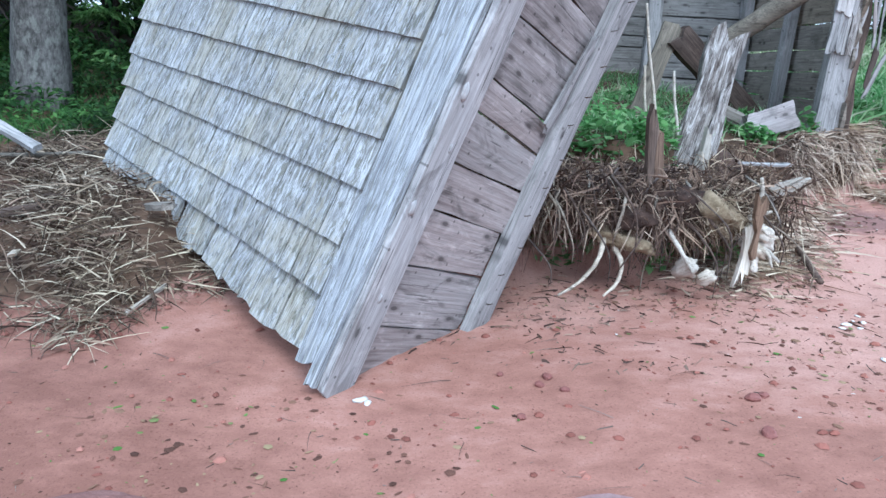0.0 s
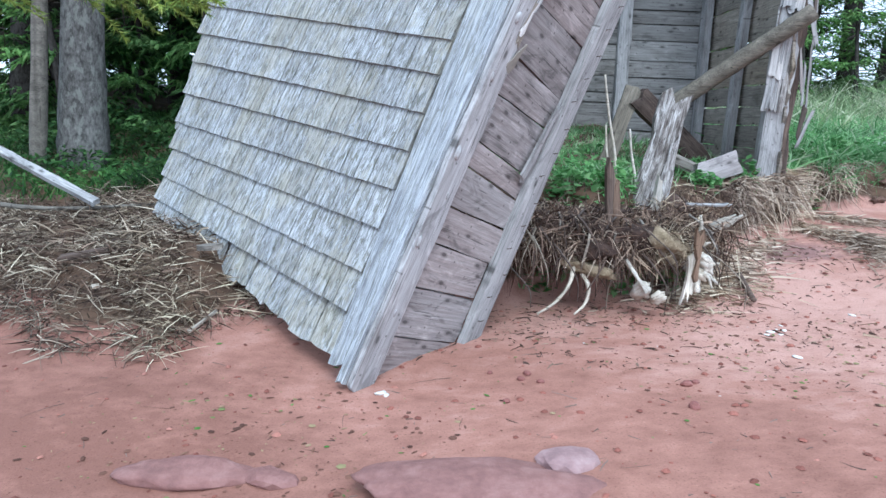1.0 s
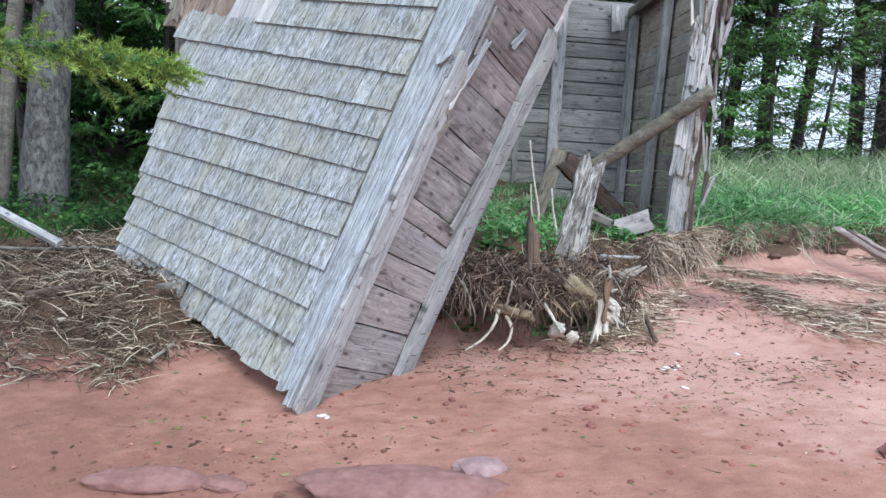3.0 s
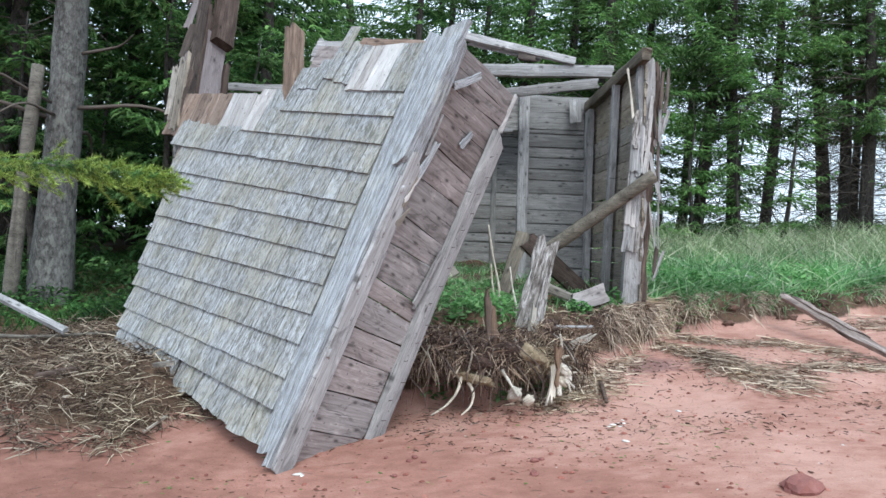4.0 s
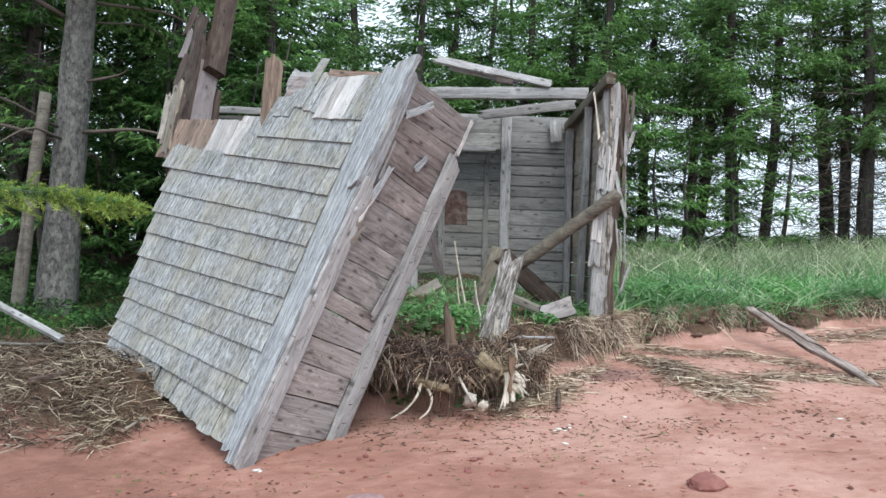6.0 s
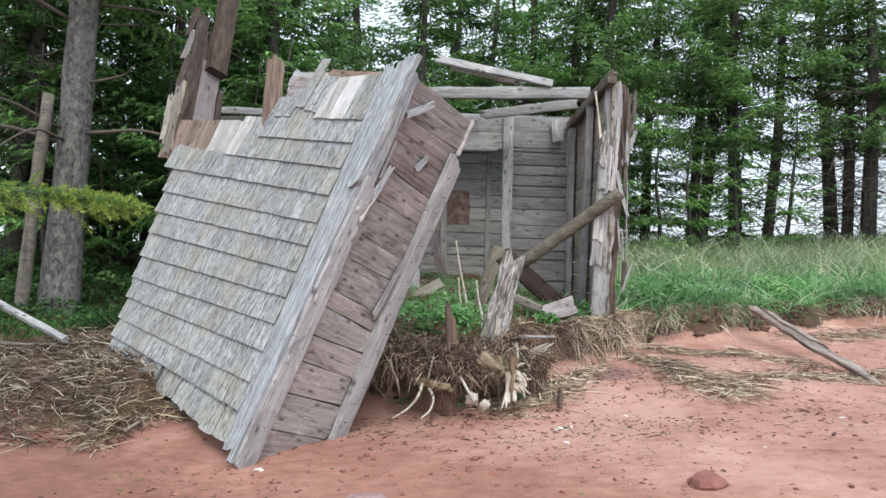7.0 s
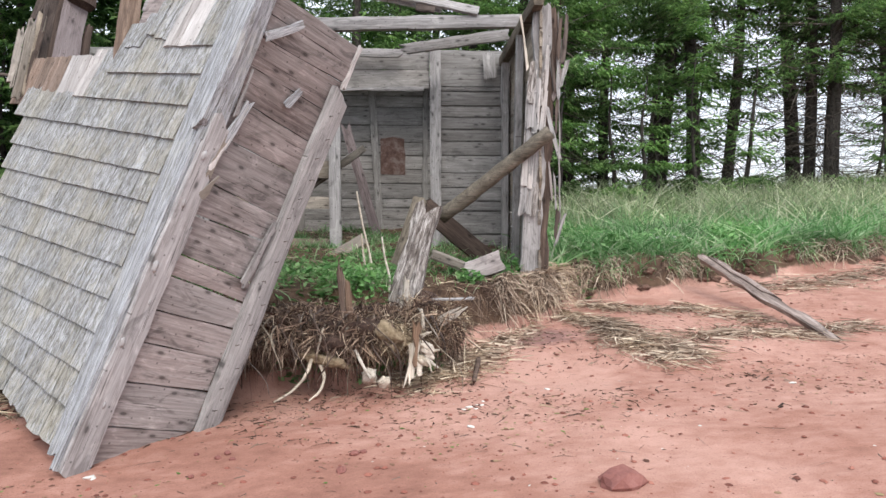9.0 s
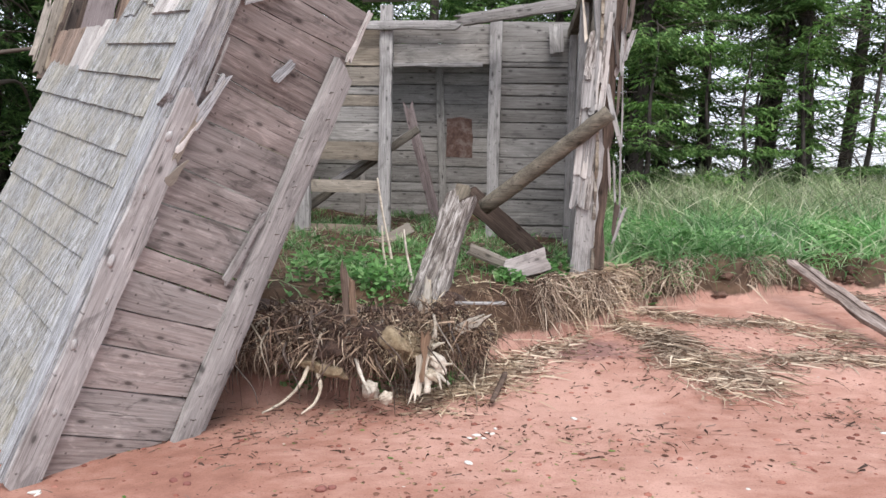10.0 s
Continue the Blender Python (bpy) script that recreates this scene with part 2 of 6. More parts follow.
NEEDLES = island("spruce_foliage", [(0, (0.065, 0.135, 0.05)), (0.5, (0.14, 0.265, 0.085)), (0.85, (0.235, 0.39, 0.135)), (1, (0.33, 0.47, 0.19))], 0.55, 0.6, 0.5)
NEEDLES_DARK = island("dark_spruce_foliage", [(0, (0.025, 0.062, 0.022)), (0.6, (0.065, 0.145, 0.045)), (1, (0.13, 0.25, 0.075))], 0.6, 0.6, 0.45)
NEEDLES_NEW = island("new_spruce_growth", [(0, (0.11, 0.175, 0.035)), (0.6, (0.27, 0.37, 0.075)), (1, (0.44, 0.54, 0.15))], 0.6, 0.2, 0.3)
LEAVES = island("bush_leaves", [(0, (0.06, 0.16, 0.045)), (0.6, (0.15, 0.32, 0.105)), (1, (0.28, 0.44, 0.20))], 0.5, 0.3, 0.4)
GRASS = island("grass_blades", [(0, (0.085, 0.225, 0.075)), (0.5, (0.20, 0.41, 0.16)), (0.82, (0.37, 0.54, 0.30)), (1, (0.60, 0.62, 0.48))], 0.5, 0.35, 0.45)
PALEGRASS = island("pale_dune_grass", [(0, (0.17, 0.27, 0.12)), (0.5, (0.34, 0.42, 0.235)), (1, (0.60, 0.61, 0.45))], 0.55, 0.3, 0.4)
STRAW = island("straw", [(0, (0.035, 0.023, 0.018)), (0.4, (0.11, 0.079, 0.058)), (0.75, (0.28, 0.22, 0.16)), (1, (0.58, 0.51, 0.395))], 0.8, 0.3)
DRIFT = island("bleached_straw", [(0, (0.13, 0.085, 0.063)), (0.5, (0.36, 0.27, 0.20)), (1, (0.64, 0.54, 0.43))], 0.8, 0.3)
ROOTS = island("dark_roots", [(0, (0.02, 0.012, 0.01)), (0.55, (0.095, 0.06, 0.047)), (1, (0.33, 0.24, 0.18))], 0.85, 0.3)
TWIGS = island("dead_twigs", [(0, (0.05, 0.042, 0.036)), (0.7, (0.12, 0.10, 0.085)), (1, (0.21, 0.185, 0.16))], 0.9)
PEBBLE = island("red_pebbles", [(0, (0.13, 0.05, 0.038)), (0.7, (0.26, 0.10, 0.075)), (1, (0.36, 0.17, 0.13))], 0.8)
SHELL = island("shell_bits", [(0, (0.42, 0.40, 0.37)), (1, (0.66, 0.64, 0.60))], 0.6)
CHAFF = island("beach_chaff", [(0, (0.06, 0.03, 0.022)), (0.6, (0.17, 0.085, 0.06)), (0.9, (0.30, 0.22, 0.13)), (1, (0.10, 0.16, 0.04))], 0.9)
WEED = island("green_weed", [(0, (0.05, 0.12, 0.02)), (1, (0.14, 0.22, 0.06))], 0.7)


def rocky(name, dark, mid, light, scale=9.0, rough=0.85, bump=0.6):
    m, n, l, b = mat(name)
    tc = n.new("ShaderNodeTexCoord")
    t = mapped_noise(n, l, tc.outputs["Object"], (1, 1, 1), scale, 8, 0.7)
    r = ramp(n, [(0.3, dark), (0.5, mid), (0.72, light)])
    l.new(t.outputs[0], r.inputs[0])
    l.new(r.outputs[0], b.inputs["Base Color"])
    b.inputs["Roughness"].default_value = rough
    t2 = mapped_noise(n, l, tc.outputs["Object"], (1, 1, 1), scale * 6, 6, 0.7)
    bp = n.new("ShaderNodeBump")
    bp.inputs["Strength"].default_value, bp.inputs["Distance"].default_value = bump, 0.01
    l.new(t2.outputs[0], bp.inputs["Height"])
    l.new(bp.outputs[0], b.inputs["Normal"])
    return m


REDROCK = rocky("red_sandstone", (0.13, 0.05, 0.045), (0.22, 0.085, 0.07), (0.30, 0.14, 0.12))
GREYROCK = rocky("purple_grey_stone", (0.19, 0.115, 0.115), (0.29, 0.18, 0.175), (0.38, 0.27, 0.26), 12)
REDSLAB = rocky("dusky_red_slab", (0.15, 0.07, 0.062), (0.225, 0.11, 0.095), (0.30, 0.165, 0.145), 12)
SOIL = rocky("bank_soil", (0.06, 0.034, 0.025), (0.13, 0.075, 0.055), (0.22, 0.13, 0.10), 20, 0.95, 1.0)
CLOD = rocky("root_soil", (0.018, 0.011, 0.009), (0.055, 0.032, 0.024), (0.12, 0.07, 0.05), 14, 0.95, 1.0)
TUSSOCK = rocky("dry_moss_clump", (0.11, 0.078, 0.045), (0.26, 0.20, 0.125), (0.44, 0.36, 0.25), 22, 0.95, 1.0)


def ground_material():
    m, n, l, b = mat("red_sand_and_turf")
    geo, at = n.new("ShaderNodeNewGeometry"), n.new("ShaderNodeAttribute")
    at.attribute_name = "soil"
    p = geo.outputs["Position"]
    big = mapped_noise(n, l, p, (1, 1, 1), 0.9, 5, 0.6, 0.4)
    mid = mapped_noise(n, l, p, (1, 1.6, 1), 7.0, 6, 0.65)
    fine = mapped_noise(n, l, p, (1, 1, 1), 130.0, 3, 0.7)
    sr = ramp(n, [(0.33, (0.20, 0.094, 0.069)), (0.48, (0.305, 0.153, 0.115)), (0.66, (0.44, 0.26, 0.21))])
    sep = n.new("ShaderNodeSeparateXYZ")
    l.new(p, sep.inputs[0])
    # the sand dries out and pales up the beach
    dry = n.new("ShaderNodeMapRange")
    dry.inputs["From Min"].default_value, dry.inputs["From Max"].default_value = 0.6, 3.6
    dry.inputs["To Min"].default_value, dry.inputs["To Max"].default_value = -0.15, 0.085
    l.new(mathn(n, l, "ADD", sep.outputs[1], mathn(n, l, "MULTIPLY", sep.outputs[0], 0.65)), dry.inputs["Value"])
    l.new(mathn(n, l, "ADD", blend(n, l, 0.42, big.outputs[0], mid.outputs[0]), dry.outputs[0]), sr.inputs[0])
    sp = ramp(n, [(0.33, (0.55, 0.5, 0.48)), (0.42, (1, 1, 1)), (0.60, (1.04, 1.04, 1.04)), (0.70, (1.3, 1.35, 1.4))])
    l.new(fine.outputs[0], sp.inputs[0])
    c = blend(n, l, 0.8, sr.outputs[0], sp.outputs[0], "MULTIPLY")
    # dark film of dried weed on the upper beach
    mp = n.new("ShaderNodeMapping")
    mp.inputs["Location"].default_value = (-2.28, -4.12, 0)
    l.new(p, mp.inputs["Vector"])
    sc = n.new("ShaderNodeVectorMath")
    sc.operation = "MULTIPLY"
    sc.inputs[1].default_value = (1.7, 2.7, 0)
    l.new(mp.outputs[0], sc.inputs[0])
    ln = n.new("ShaderNodeVectorMath")
    ln.operation = "LENGTH"
    l.new(sc.outputs[0], ln.inputs[0])
    edge = mathn(n, l, "ADD", ln.outputs["Value"], mathn(n, l, "MULTIPLY", mid.outputs[0], 0.9))
    er = ramp(n, [(0.75, (1, 1, 1)), (1.15, (0, 0, 0))])
    l.new(edge, er.inputs[0])
    c = blend(n, l, mathn(n, l, "MULTIPLY", er.outputs[0], 0.65), c, (0.15, 0.085, 0.085))
    soil = mapped_noise(n, l, p, (1, 1, 1), 5.0, 6, 0.7)
    so = ramp(n, [(0.3, (0.035, 0.022, 0.014)), (0.55, (0.10, 0.06, 0.038)), (0.75, (0.17, 0.11, 0.07))])
    l.new(soil.outputs[0], so.inputs[0])
    msk = mathn(n, l, "ADD", at.outputs["Fac"], mathn(n, l, "MULTIPLY", mathn(n, l, "SUBTRACT", mid.outputs[0], 0.5), 0.7))
    mr = ramp(n, [(0.42, (0, 0, 0)), (0.58, (1, 1, 1))])
    l.new(msk, mr.inputs[0])
    c = blend(n, l, mr.outputs[0], c, so.outputs[0])
    l.new(c, b.inputs["Base Color"])
    b.inputs["Roughness"].default_value, b.inputs["Specular IOR Level"].default_value = 0.75, 0.25
    bp = n.new("ShaderNodeBump")
    bp.inputs["Strength"].default_value, bp.inputs["Distance"].default_value = 0.5, 0.012
    l.new(blend(n, l, 0.25, mid.outputs[0], fine.outputs[0]), bp.inputs["Height"])
    l.new(bp.outputs[0], b.inputs["Normal"])
    return m


GROUND = ground_material()

# ---- shapes ----
RNG = np.random.default_rng(7)


def mesh_from(name, verts, faces, material, smooth=False):
    me = bpy.data.meshes.new(name)
    me.from_pydata([tuple(v) for v in verts], [], faces)
    me.materials.append(material)
    if smooth:
        me.polygons.foreach_set("use_smooth", [True] * len(me.polygons))
    me.update()
    return me


def quads_mesh(name, q, material):
    """q: array (n, k, 3): n separate polygons of k corners."""
    n, k = q.shape[:2]
    me = bpy.data.meshes.new(name)
    me.vertices.add(n * k)
    me.vertices.foreach_set("co", q.reshape(-1).astype(np.float32))
    me.loops.add(n * k)
    me.loops.foreach_set("vertex_index", np.arange(n * k, dtype=np.int32))
    me.polygons.add(n)
    me.polygons.foreach_set("loop_start", np.arange(0, n * k, k, dtype=np.int32))
    me.materials.append(material)
    me.update(calc_edges=True)
    return me


def strands_mesh(name, p0, d, length, width, bend, material, segs=3, side=None, rng=RNG):
    """Ribbon strands: start points, directions, lengths, widths and bend vectors (arrays)."""
    n = len(p0)
    d = d / np.linalg.norm(d, axis=1, keepdims=True)
    if side is None:
        side = rng.normal(size=(n, 3))
    side = np.cross(d, side)
    side /= np.linalg.norm(side, axis=1, keepdims=True) + 1e-9
    t = np.linspace(0, 1, segs + 1)
    c = p0[:, None] + d[:, None] * (length[:, None, None] * t[None, :, None]) + bend[:, None] * (t ** 2)[None, :, None]
    w = width[:, None] * (1 - 0.85 * t ** 2)[None]
    a, b = c + side[:, None] * w[..., None], c - side[:, None] * w[..., None]
    v = np.stack([a, b], 2).reshape(n, -1, 3)
    m = 2 * (segs + 1)
    f = np.array([[2 * i, 2 * i + 1, 2 * i + 3, 2 * i + 2] for i in range(segs)])
    faces = (f[None] + (np.arange(n) * m)[:, None, None]).reshape(-1, 4)
    me = bpy.data.meshes.new(name)
    me.vertices.add(n * m)
    me.vertices.foreach_set("co", v.reshape(-1).astype(np.float32))
    me.loops.add(len(faces) * 4)
    me.loops.foreach_set("vertex_index", faces.reshape(-1).astype(np.int32))
    me.polygons.add(len(faces))
    me.polygons.foreach_set("loop_start", np.arange(0, len(faces) * 4, 4, dtype=np.int32))
    me.materials.append(material)
    me.update(calc_edges=True)
    return me


def thing(name, m, label, category, group="", kind=""):
    ob = new(name)
    ob.matrix_world = m
    return tagged(ob, label, category, group, kind)


def part_of(name, me, parent, m=None, label=""):
    ob = new(name, me)
    ob.parent = parent
    ob.matrix_basis = m if m is not None else Matrix()
    return tagged(ob, label)


def frame_on(a, b, face):
    """Local x from a to b, z towards face."""
    a, b = Vector(a), Vector(b)
    x = (b - a).normalized()
    z = Vector(face)
    z = (z - x * z.dot(x)).normalized()
    y = z.cross(x)
    return Matrix(((x.x, y.x, z.x, a.x), (x.y, y.y, z.y, a.y), (x.z, y.z, z.z, a.z), (0, 0, 0, 1)))


def board_mesh(name, length, width, thick, material, seed=0, ragged=(0.0, 0.0), wobble=0.006, bow=0.0, taper=1.0, skew=(0, 0)):
    """A worn plank along x, its width in y and thickness in z; ragged: how far its two ends splinter, skew: slant of the end cuts."""
    r = random.Random(seed)
    n = max(3, min(14, int(length / 0.12)))
    cols = 5
    prof = []
    for i in range(cols):
        prof.append((-0.5 + i / (cols - 1), 0.5))
    for i in range(cols):
        prof.append((0.5 - i / (cols - 1), -0.5))
    ends = ([r.uniform(-1, 1) for _ in range(cols)], [r.uniform(-1, 1) for _ in range(cols)])
    verts, faces = [], []
    ph = r.uniform(0, 6)
    for s in range(n + 1):
        t = s / n
        wl_ = r.uniform(-1, 1) * wobble
        wr_ = r.uniform(-1, 1) * wobble
        for j, (py, pz) in enumerate(prof):
            ci = j if j < cols else 2 * cols - 1 - j
            x = length * t
            if s == 0:
                x += ragged[0] * ends[0][ci] + skew[0] * py
            if s == n:
                x += ragged[1] * ends[1][ci] + skew[1] * py
            w = width * (1 + (taper - 1) * t)
            edge = 0.82 if ci in (0, cols - 1) else 1.0
            y = py * w + (wl_ if py < -0.4 else wr_ if py > 0.4 else 0)
            z = pz * thick * edge + bow * math.sin(math.pi * t) + 0.15 * wobble * math.sin(5 * t + ph)
            verts.append((x, y, z))
    k = len(prof)
    for s in range(n):
        for j in range(k):
            a, b = s * k + j, s * k + (j + 1) % k
            faces.append((a, b, b + k, a + k))
    faces.append(tuple(range(k - 1, -1, -1)))
    faces.append(tuple(n * k + j for j in range(k)))
    return mesh_from(name, verts, faces, material)


SEED = [100]


def board(name, parent, a, b, width, thick, face, material, label="", **kw):
    SEED[0] += 1
    length = (Vector(b) - Vector(a)).length
    return part_of(name, board_mesh(name, length, width, thick, material, SEED[0], **kw), parent, frame_on(a, b, face), label)


def lone_board(name, a, b, width, thick, face, material, label, category, **kw):
    SEED[0] += 1
    length = (Vector(b) - Vector(a)).length
    ob = new(name, board_mesh(name, length, width, thick, material, SEED[0], **kw))
    ob.matrix_world = frame_on(a, b, face)
    return tagged(ob, label, category)


def tube_data(points, radii, sides=7, seed=0, rough=0.12):
    r = random.Random(seed)
    pts = [Vector(p) for p in points]
    verts, faces = [], []
    ref = Vector((0.31, 0.17, 0.93))
    for i, p in enumerate(pts):
        d = (pts[min(i + 1, len(pts) - 1)] - pts[max(i - 1, 0)]).normalized()
        x = d.cross(ref).normalized() if abs(d.dot(ref)) < 0.98 else d.cross(Vector((1, 0, 0))).normalized()
        y = d.cross(x)
        for j in range(sides):
            a = 2 * math.pi * j / sides
            q = radii[i] * (1 + r.uniform(-rough, rough))
            verts.append(p + x * (q * math.cos(a)) + y * (q * math.sin(a)))
    for i in range(len(pts) - 1):
        for j in range(sides):
            a, b = i * sides + j, i * sides + (j + 1) % sides
            faces.append((a, b, b + sides, a + sides))
    faces.append(tuple(range(sides - 1, -1, -1)))
    faces.append(tuple((len(pts) - 1) * sides + j for j in range(sides)))
    return verts, faces


def smooth_path(points, n=10):
    """A Catmull-Rom line through the points."""
    p = [Vector(q) for q in points]
    p = [p[0] * 2 - p[1]] + p + [p[-1] * 2 - p[-2]]
    out = []
    for i in range(1, len(p) - 2):
        for k in range(n):
            t = k / n
            out.append(0.5 * ((2 * p[i]) + (p[i + 1] - p[i - 1]) * t + (2 * p[i - 1] - 5 * p[i] + 4 * p[i + 1] - p[i + 2]) * t * t + (3 * p[i] - p[i - 1] - 3 * p[i + 1] + p[i + 2]) * t ** 3))
    out.append(p[-2])
    return out


def tube_mesh(name, points, r0, r1, material, n=5, sides=7, seed=0, rough=0.12):
    path = smooth_path(points, n)
    rad = [r0 + (r1 - r0) * i / (len(path) - 1) for i in range(len(path))]
    v, f = tube_data(path, rad, sides, seed, rough)
    return mesh_from(name, v, f, material, True)


def rock_mesh(name, size, material, seed=0, rough=0.35, subdiv=3, flat=False):
    bm = bmesh.new()
    bmesh.ops.create_icosphere(bm, subdivisions=subdiv, radius=1.0)
    off = Vector((seed * 3.7, seed * 1.3, seed * 7.1))
    for v in bm.verts:
        k = 1 + rough * noise.noise(v.co * 1.3 + off) + rough * 0.4 * noise.noise(v.co * 3.5 + off)
        v.co = Vector((v.co.x * size[0] * k, v.co.y * size[1] * k, v.co.z * size[2] * (k if not flat else min(k, 1.05))))
    me = bpy.data.meshes.new(name)
    bm.to_mesh(me)
    bm.free()
    me.materials.append(material)
    me.polygons.foreach_set("use_smooth", [True] * len(me.polygons))
    return me


# ---- ground ----
FOOT_X = np.array([-60, -1.3, -0.7, 0.0, 0.5, 1.2, 1.65, 1.9, 2.1, 2.35, 2.7, 3.3, 4.5, 5.7, 9.0, 60])
FOOT_Y = np.array([2.35, 2.35, 2.75, 3.15, 3.35, 3.65, 3.92, 4.30, 4.46, 4.52, 4.92, 5.2, 5.45, 5.9, 7.2, 22])
RUN_X = np.array([-60, -1.6, -0.6, 0.2, 1.5, 60])
RUN_Y = np.array([2.2, 2.0, 1.5, 0.5, 0.18, 0.18])


def sand_height(x, y):
    """The beach climbs to the bank on the right and, more gently, to the straw on the left."""
    low = np.maximum(0.06 * (np.minimum(y, 1.5) - 1.5), -0.5)
    left = 0.03 * np.clip(x, -12, 12) + 0.13 * np.clip(y - 1.5, 0, 8) - 0.085
    right = 0.075 * np.minimum(x, 3.2) + 0.04 * np.clip(x - 3.2, 0, 9) + 0.03 * np.clip(y - 1.5, 0, 8) + 0.11 * np.clip(y - 3.2, 0, 6) - 0.02
    k = np.clip((x + 0.8) / 1.0, 0, 1)
    return left + (right - left) * k * k * (3 - 2 * k) + low


def top_height(x, y):
    z = 0.76 + 0.08 * np.clip(y - 4.5, -1, 2.2) + 0.075 * np.clip(y - 6.7, 0, 8) + 0.045 * np.clip(x - 2.6, 0, 8)
    z = z - 0.30 * np.clip((-0.4 - x) / 2.2, 0, 1) * np.clip((7.5 - y) / 3, 0, 1)
    return z - 0.05 * np.clip(y - 18, 0, 40)


def relief(x, y):
    """0 on the beach, 1 on the turf above the bank."""
    foot = np.interp(x, FOOT_X, FOOT_Y) + 0.10 * np.sin(x * 5.1) + 0.06 * np.sin(x * 11.7 + 1)
    t = np.clip((y - foot) / np.interp(x, RUN_X, RUN_Y), 0, 1)
    return t * t * (3 - 2 * t)


def height(x, y):
    x, y = np.asarray(x, float), np.asarray(y, float)
    k = relief(x, y)
    s, t = sand_height(x, y), np.maximum(top_height(x, y), sand_height(x, y) + 0.08)
    bumps = 0.012 * np.sin(3.1 * x + 1.3 * y) * np.sin(2.3 * y - 0.7 * x) + 0.005 * np.sin(9 * x + 4 * y) * np.sin(7.7 * y - 3 * x)
    heap = 0.15 * np.exp(-((x + 1.75) / 0.8) ** 2 - ((y - 3.0) / 0.45) ** 2) + 0.012 * k * np.sin(13 * x + 2 * y) * np.sin(11 * y) + 0.14 * np.exp(-((x + 2.7) / 0.6) ** 2 - ((y - 2.9) / 0.4) ** 2)
    return s + (t - s) * k + bumps * (1 + 2.5 * k) + heap


def H(x, y):
    return float(height(x, y))


def ground():
    gx = np.concatenate([np.linspace(-70, -9, 26)[:-1], np.linspace(-9, -3.6, 40)[:-1], np.arange(-3.6, 7.0, 0.045), np.linspace(7, 14, 50)[1:], np.linspace(14, 70, 26)[1:]])
    gy = np.concatenate([np.linspace(-45, -4, 22)[:-1], np.linspace(-4, 0.8, 50)[:-1], np.arange(0.8, 7.4, 0.045), np.linspace(7.4, 20, 70)[1:], np.linspace(20, 400, 30)[1:]])
    X, Y = np.meshgrid(gx, gy)
    Z = height(X, Y)
    rng = np.random.default_rng(3)
    Z = Z + rng.normal(0, 0.0025, Z.shape) * (np.abs(X) < 9)
    k = relief(X, Y)
    nx, ny = len(gx), len(gy)
    idx = np.arange(nx * ny).reshape(ny, nx)
    faces = np.stack([idx[:-1, :-1], idx[:-1, 1:], idx[1:, 1:], idx[1:, :-1]], -1).reshape(-1, 4)
    me = bpy.data.meshes.new("ground")
    me.vertices.add(nx * ny)
    me.vertices.foreach_set("co", np.stack([X, Y, Z], -1).reshape(-1).astype(np.float32))
    me.loops.add(len(faces) * 4)
    me.loops.foreach_set("vertex_index", faces.reshape(-1).astype(np.int32))
    me.polygons.add(len(faces))
    me.polygons.foreach_set("loop_start", np.arange(0, len(faces) * 4, 4, dtype=np.int32))
    me.materials.append(GROUND)
    me.update(calc_edges=True)
    me.polygons.foreach_set("use_smooth", [True] * len(me.polygons))
    a = me.attributes.new("soil", "FLOAT", "POINT")
    a.data.foreach_set("value", np.clip(k * np.where(X < 0, 9.0, 2.2), 0, 1).reshape(-1).astype(np.float32))
    tagged(new("ground", me), "red sand beach rising to a low eroded turf bank", "ground", kind="structure")


ground()

# ---- the fallen front wall of the shed ----
# its own axes: x to its right along the courses, y up the corner, z out of the shingled face
WO = Vector((-0.395, 2.180, 0.018))
WX, WY, WZ = Vector((0.7003, -0.6915, -0.1776)), Vector((0.3599, 0.1272, 0.9243)), Vector((-0.6165, -0.7111, 0.3379))
WALL_M = Matrix(((WX.x, WY.x, WZ.x, WO.x), (WX.y, WY.y, WZ.y, WO.y), (WX.z, WY.z, WZ.z, WO.z), (0, 0, 0, 1)))
OUT = (0, 0, 1)

LEFT_U = [0.172, 0.312, 0.488, 0.652, 0.839, 1.047, 1.230, 1.415, 1.630, 1.815, 1.99, 2.165, 2.34]
RIGHT_U = [0.252, 0.432, 0.635, 0.815, 0.994, 1.168, 1.345, 1.502, 1.699, 1.895, 2.080, 2.250, 2.44]


def shingle_mesh(name, length, width, material, seed, ragged=0.0025):
    """A split shingle: x up its length from the butt, thin at the top."""
    r = random.Random(seed)
    cols, verts, faces = 4, [], []
    for row, (x, th) in enumerate(((0.0, 0.019), (length * 0.5, 0.011), (length, 0.003))):
        for i in range(cols):
            y = (i / (cols - 1) - 0.5) * width
            jag = r.uniform(-ragged, ragged) if row == 0 else 0
            verts.append((x + jag, y, th))
        for i in range(cols):
            y = (i / (cols - 1) - 0.5) * width
            verts.append((x, y, 0.0))
    k = 2 * cols
    for row in range(2):
        o = row * k
        for i in range(cols - 1):
            faces.append((o + i, o + k + i, o + k + i + 1, o + i + 1))
        faces.append((o, o + cols, o + k + cols, o + k))
        faces.append((o + cols - 1, o + k + cols - 1, o + k + 2 * cols - 1, o + 2 * cols - 1))
    for i in range(cols - 1):
        faces.append((i, i + 1, cols + i + 1, cols + i))
    return mesh_from(name, verts, faces, material)


